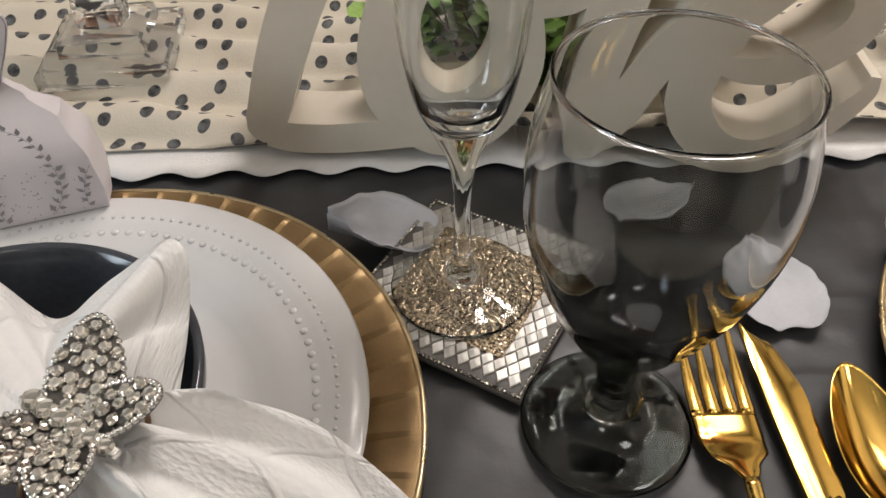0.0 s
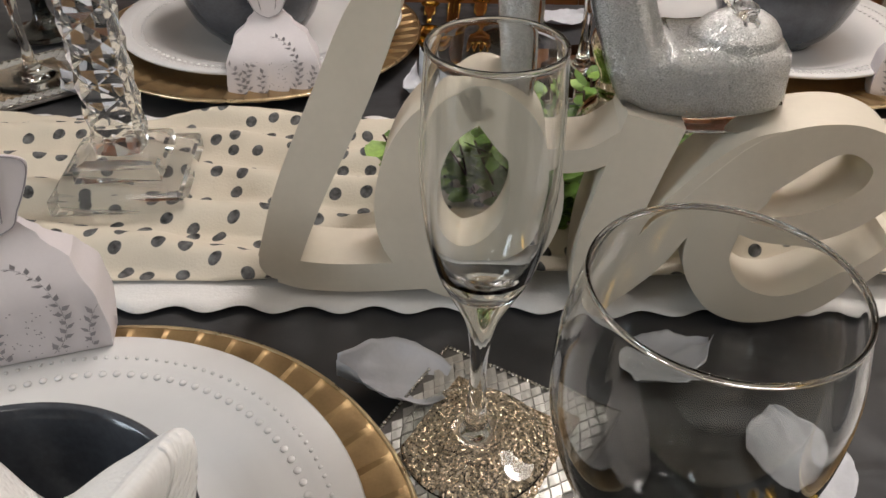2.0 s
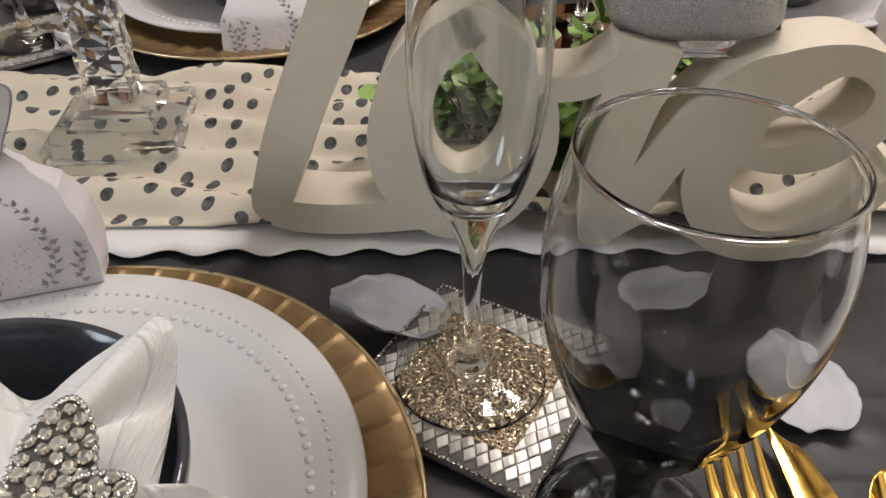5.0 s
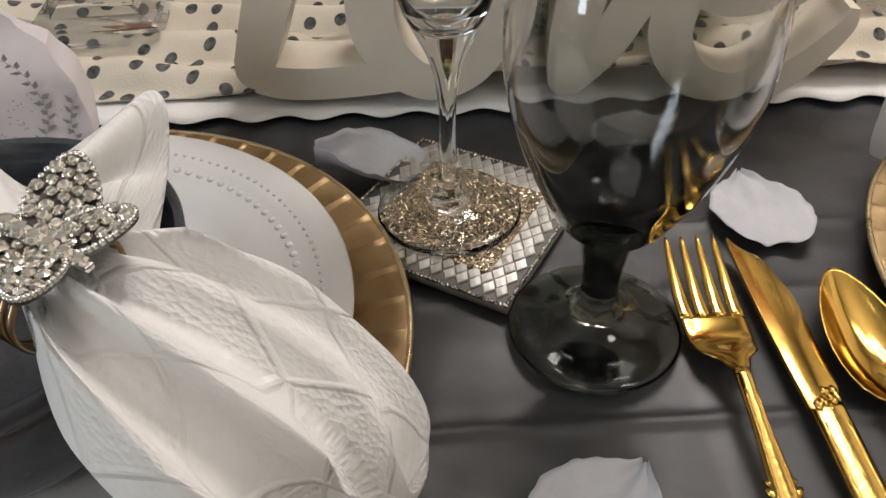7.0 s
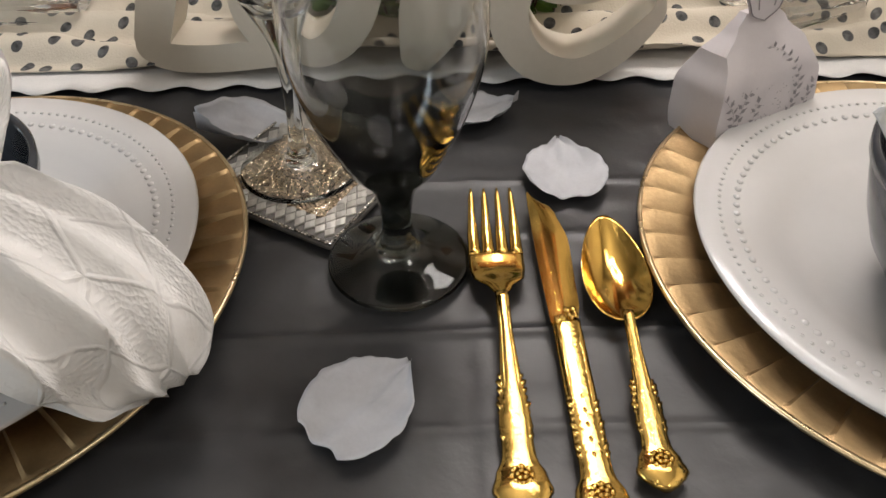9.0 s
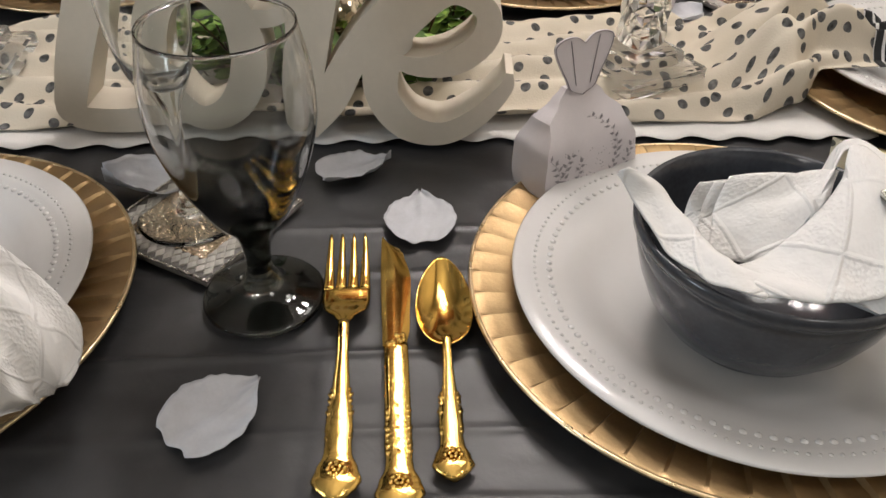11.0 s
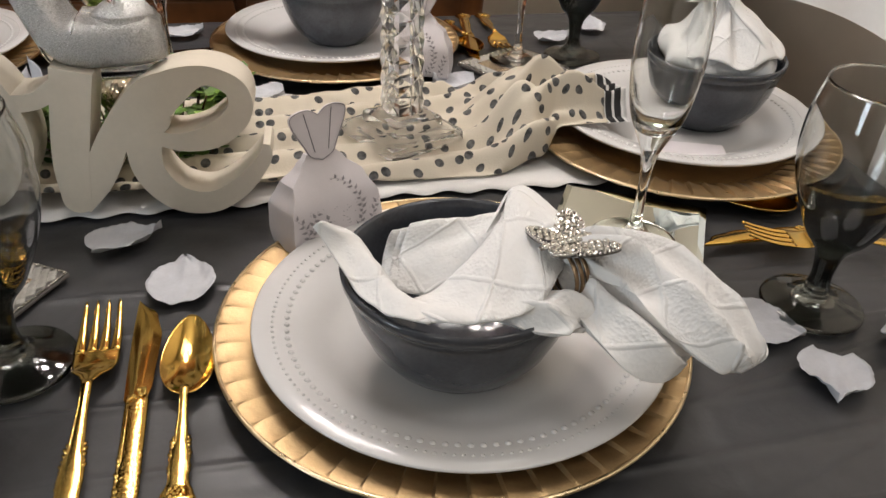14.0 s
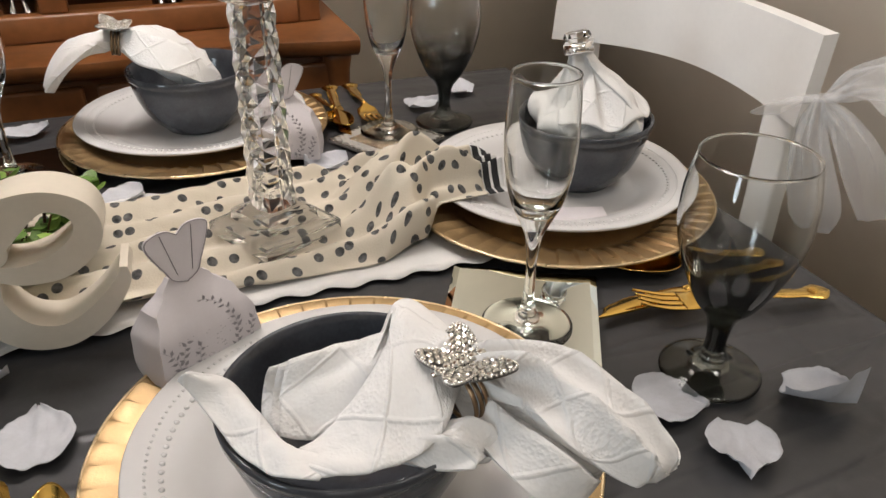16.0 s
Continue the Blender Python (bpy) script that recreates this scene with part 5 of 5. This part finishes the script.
SHOE_LINE = [(0.2535, 0, 0.151), (0.242, 0, 0.1500), (0.216, 0, 0.1490), (0.194, 0, 0.1490), (0.1785, 0, 0.1545), (0.1665, 0, 0.180), (0.1570, 0, 0.208), (0.146, 0, 0.240), (0.130, 0, 0.270), (0.106, 0, 0.288)]
SHOE_W = ((0, 0.014), (0.05, 0.022), (0.16, 0.0285), (0.38, 0.0285), (0.6, 0.022), (0.8, 0.020), (0.95, 0.021), (1, 0.016))
SHOE_H = ((0, 0.017), (0.06, 0.0240), (0.2, 0.0255), (0.36, 0.0245), (0.50, 0.0155), (0.8, 0.0130), (1, 0.0090))
bm = bmesh.new()
block_bar(bm, smooth_line([(x - 0.002, y, z + (0.0035 if z < 0.16 else 0)) for x, y, z in SHOE_LINE], 6), steps(*((t, v - 0.0030) for t, v in SHOE_W)), steps(*((t, v - (0.0065 if t < 0.4 else 0.003)) for t, v in SHOE_H)))
part("glitter_filling", bm, "SHOEGLITTER", shoe, "silver glitter")
bm = bmesh.new()
block_bar(bm, smooth_line(SHOE_LINE, 6), steps(*SHOE_W), steps(*SHOE_H), 5.0)
part("glass_upper", bm, CRYSTAL, shoe, "clear glass upper")
bm = bmesh.new()
block_bar(bm, [Vector((0.106 + 0.008 * t, 0, 0.280 - 0.145 * t)) for t in lin(0, 1, 8)], steps((0, 0.014), (0.5, 0.0105), (1, 0.008)), steps((0, 0.013), (0.5, 0.009), (1, 0.007)))
part("heel_filling", bm, "SHOEGLITTER", shoe, "silver glitter")
bm = bmesh.new()
block_bar(bm, [Vector((0.107 + 0.0075 * t, 0, 0.279 - 0.1435 * t)) for t in lin(0, 1, 8)], steps((0, 0.017), (0.5, 0.0135), (1, 0.0108)), steps((0, 0.016), (0.5, 0.012), (1, 0.0098)), 5.0)
part("glass_heel", bm, CRYSTAL, shoe, "clear glass heel")
part("heel_tip", lathe([(0, 0), (0.0095, 0), (0.0105, 0.002), (0.0105, 0.009), (0.009, 0.0105), (0, 0.0105)], 28), SILVER, shoe, "chrome heel tip", m=pose(0.1145, 0, 0.1250))
bm = bmesh.new()
bmesh.ops.create_uvsphere(bm, u_segments=32, v_segments=18, radius=1.0, matrix=Matrix.Translation((0.2235, 0, 0.1645)) @ Matrix.Rotation(-0.35, 4, "Y") @ Matrix.Diagonal((0.0265, 0.0225, 0.0205, 1)))
part("vamp", bm, "SHOEGLITTER", shoe, "domed glitter toe")
for s in (-1, 1):
    bm = bmesh.new()
    bar(bm, smooth_line([(0.226, 0.002 * s, 0.178), (0.222, 0.010 * s, 0.190), (0.224, 0.018 * s, 0.187), (0.228, 0.012 * s, 0.178)], 6), steps((0, 0.003), (0.4, 0.007), (1, 0.003)), lambda t: 0.003, 12)
    part("bow_loop", bm, CRYSTAL, shoe, "clear glass bow")
part("bow_knot", lathe(smooth_profile([(0, -0.006), (0.005, -0.004), (0.006, 0), (0.005, 0.004), (0, 0.006)]), 20), CRYSTAL, shoe, m=pose(0.227, 0, 0.184, 0, 70, 0))

# ---- white chair with a tulle bow ----
chair = thing("dining_chair", "white painted dining chair with a tulle bow", "chair", pose(0.99, 0.66, ZF))
zt = -ZF


def rail(za, zb_end, zb_mid, x0, thick, y0=-0.235, y1=0.24, bow=0.040, tilt=-0.045):
    bm = bmesh.new()
    rings = []
    for i in range(25):
        t = i / 24
        y = y0 + (y1 - y0) * t
        x = x0 + bow * math.sin(math.pi * t) + tilt * (t - 0.1)
        zb = zb_end + (zb_mid - zb_end) * t + 0.016 * math.sin(math.pi * t)
        rings.append([(x, y, zb), (x + thick, y, zb), (x + thick + 0.008, y, za), (x + 0.008, y, za)])
    return loft(bm, rings)


sharpen(part("crest_rail", rail(zt + 0.188, zt + 0.092, zt + 0.074, 0.0, 0.020, -0.207), CHAIRW, chair), 30)
for y, x in ((-0.17, 0.015), (0.195, -0.02)):
    part("back_post", cube(x, x + 0.024, y - 0.022, y + 0.022, 0.0, zt + 0.098, 0.004), CHAIRW, chair)
part("seat", cube(-0.40, 0.02, -0.21, 0.22, 0.43, 0.465, 0.012), CHAIRW, chair)
for y in (-0.18, 0.19):
    part("front_leg", cube(-0.38, -0.345, y - 0.018, y + 0.018, 0.0, 0.43, 0.004), CHAIRW, chair)
part("lower_rail", cube(0.01, 0.03, -0.17, 0.17, 0.50, 0.54, 0.004), CHAIRW, chair)
tulle = thing("tulle_bow", "sheer white tulle bow tied to the chair", "tulle bow", pose(1.005, 0.425, 0.135))
for path, ws, hs, sd in (([(-0.012, -0.004, 0.0), (-0.004, -0.030, 0.022), (0.0, -0.070, 0.034), (0.0, -0.105, 0.020), (0.0, -0.125, -0.012)], [0.006, 0.020, 0.034, 0.036, 0.018], [0.005, 0.012, 0.016, 0.014, 0.008], (1, 0, 0.8)),
                         ([(-0.018, 0.0, -0.002), (-0.022, -0.004, -0.035), (-0.020, -0.012, -0.075), (-0.016, -0.024, -0.112), (-0.012, -0.030, -0.135)], [0.006, 0.018, 0.030, 0.034, 0.020], [0.005, 0.009, 0.012, 0.011, 0.006], (0, 1, 0)),
                         ([(-0.014, -0.004, -0.004), (-0.008, -0.030, -0.025), (-0.004, -0.060, -0.060), (0.0, -0.080, -0.100)], [0.006, 0.018, 0.028, 0.016], [0.005, 0.010, 0.012, 0.006], (0, 0.8, -0.6))):
    part("tulle_loop", puff(path, ws, hs, 3.0, 0.006, 1.0, side=sd), "TULLE", tulle)
band = bmesh.new()
bar(band, smooth_line([(-0.018, 0.06, -0.035), (-0.024, 0.03, -0.014), (-0.022, 0.0, 0.0), (-0.012, -0.02, 0.006)], 6), steps((0, 0.022), (0.6, 0.012), (1, 0.007)), lambda t: 0.004, 16)
part("knot", band, "TULLE", tulle)

# ---- china cabinet ----
cab = thing("china_cabinet", "carved cherry wood china cabinet with a serpentine ledge", "cabinet", pose(0.06, 1.21, ZF))
hw = 0.64
part("carcass", cube(-hw, hw, 0.02, 0.40, 0.09, 0.755, 0.004), WOOD, cab)
bm = bmesh.new()
rings = []
for z, o in ((0.752, 0.000), (0.760, 0.010), (0.772, 0.016), (0.782, 0.014), (0.786, 0.006)):
    ring = []
    for i in range(49):
        t = i / 48
        x = -hw - 0.026 + (2 * hw + 0.052) * t
        ring.append((x, -0.005 - o - 0.018 * math.cos(t * math.pi * 6) * (0.4 + 0.6 * abs(2 * t - 1)), z))
    rings.append(ring + [(hw + 0.03, 0.40, z), (-hw - 0.03, 0.40, z)])
loft(bm, rings)
sharpen(part("ledge", bm, WOOD, cab), 50)
for k in range(3):
    xa = -hw + 0.03 + k * 0.42
    d = part("drawer", cube(xa, xa + 0.40, 0.004, 0.02, 0.615, 0.735, 0.006), WOOD, cab)
    bm = bmesh.new()
    bar(bm, smooth_line([(xa + 0.15, -0.002, 0.675), (xa + 0.17, -0.016, 0.668), (xa + 0.23, -0.016, 0.668), (xa + 0.25, -0.002, 0.675)], 5), lambda t: 0.004, lambda t: 0.004, 10)
    part("pull", bm, SILVER, d, "metal drawer pull")
    d = part("door", cube(xa, xa + 0.40, 0.004, 0.02, 0.12, 0.60, 0.006), WOOD, cab)
    part("raised_panel", cube(xa + 0.06, xa + 0.34, -0.006, 0.004, 0.18, 0.54, 0.005), WOOD, d)
for s in (-1, 1):
    part("corner_post", lathe(smooth_profile([(0, 0.0), (0.026, 0.0), (0.030, 0.05), (0.022, 0.10), (0.024, 0.40), (0.020, 0.68), (0.026, 0.75), (0, 0.75)]), 24), WOOD, cab, m=pose(s * (hw - 0.005), 0.012, 0))
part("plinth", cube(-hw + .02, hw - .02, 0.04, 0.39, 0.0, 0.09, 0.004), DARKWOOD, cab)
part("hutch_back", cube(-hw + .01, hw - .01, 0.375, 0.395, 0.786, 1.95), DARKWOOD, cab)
for s in (-1, 1):
    part("hutch_side", cube(s * (hw - .03) - .02, s * (hw - .03) + .02, 0.10, 0.375, 0.786, 1.95, 0.004), WOOD, cab)
part("hutch_rail", cube(-hw + .05, hw - .05, 0.095, 0.125, 0.786, 0.832, 0.006), WOOD, cab)
for k in range(4):
    xm = -hw + 0.08 + k * (2 * hw - 0.16) / 3
    part("stile", cube(xm - .022, xm + .022, 0.098, 0.122, 0.832, 1.90, 0.004), WOOD, cab)
part("shelf", cube(-hw + .05, hw - .05, 0.14, 0.37, 1.20, 1.218), WOOD, cab)
part("cornice", cube(-hw - .02, hw + .02, 0.06, 0.40, 1.95, 2.02, 0.01), WOOD, cab)
for k in range(4):
    xm = -0.38 + 0.25 * k
    g = tagged(part("glass_tumbler", lathe([(0, 0.0), (0.026, 0.0), (0.033, 0.09), (0.031, 0.09), (0.024, 0.006), (0, 0.006)], 32), CLEAR, m=pose(0.06 + xm, 1.21 + 0.24, ZF + 0.787)), "clear glass tumbler in the cabinet", "glass", "cabinet glasses")
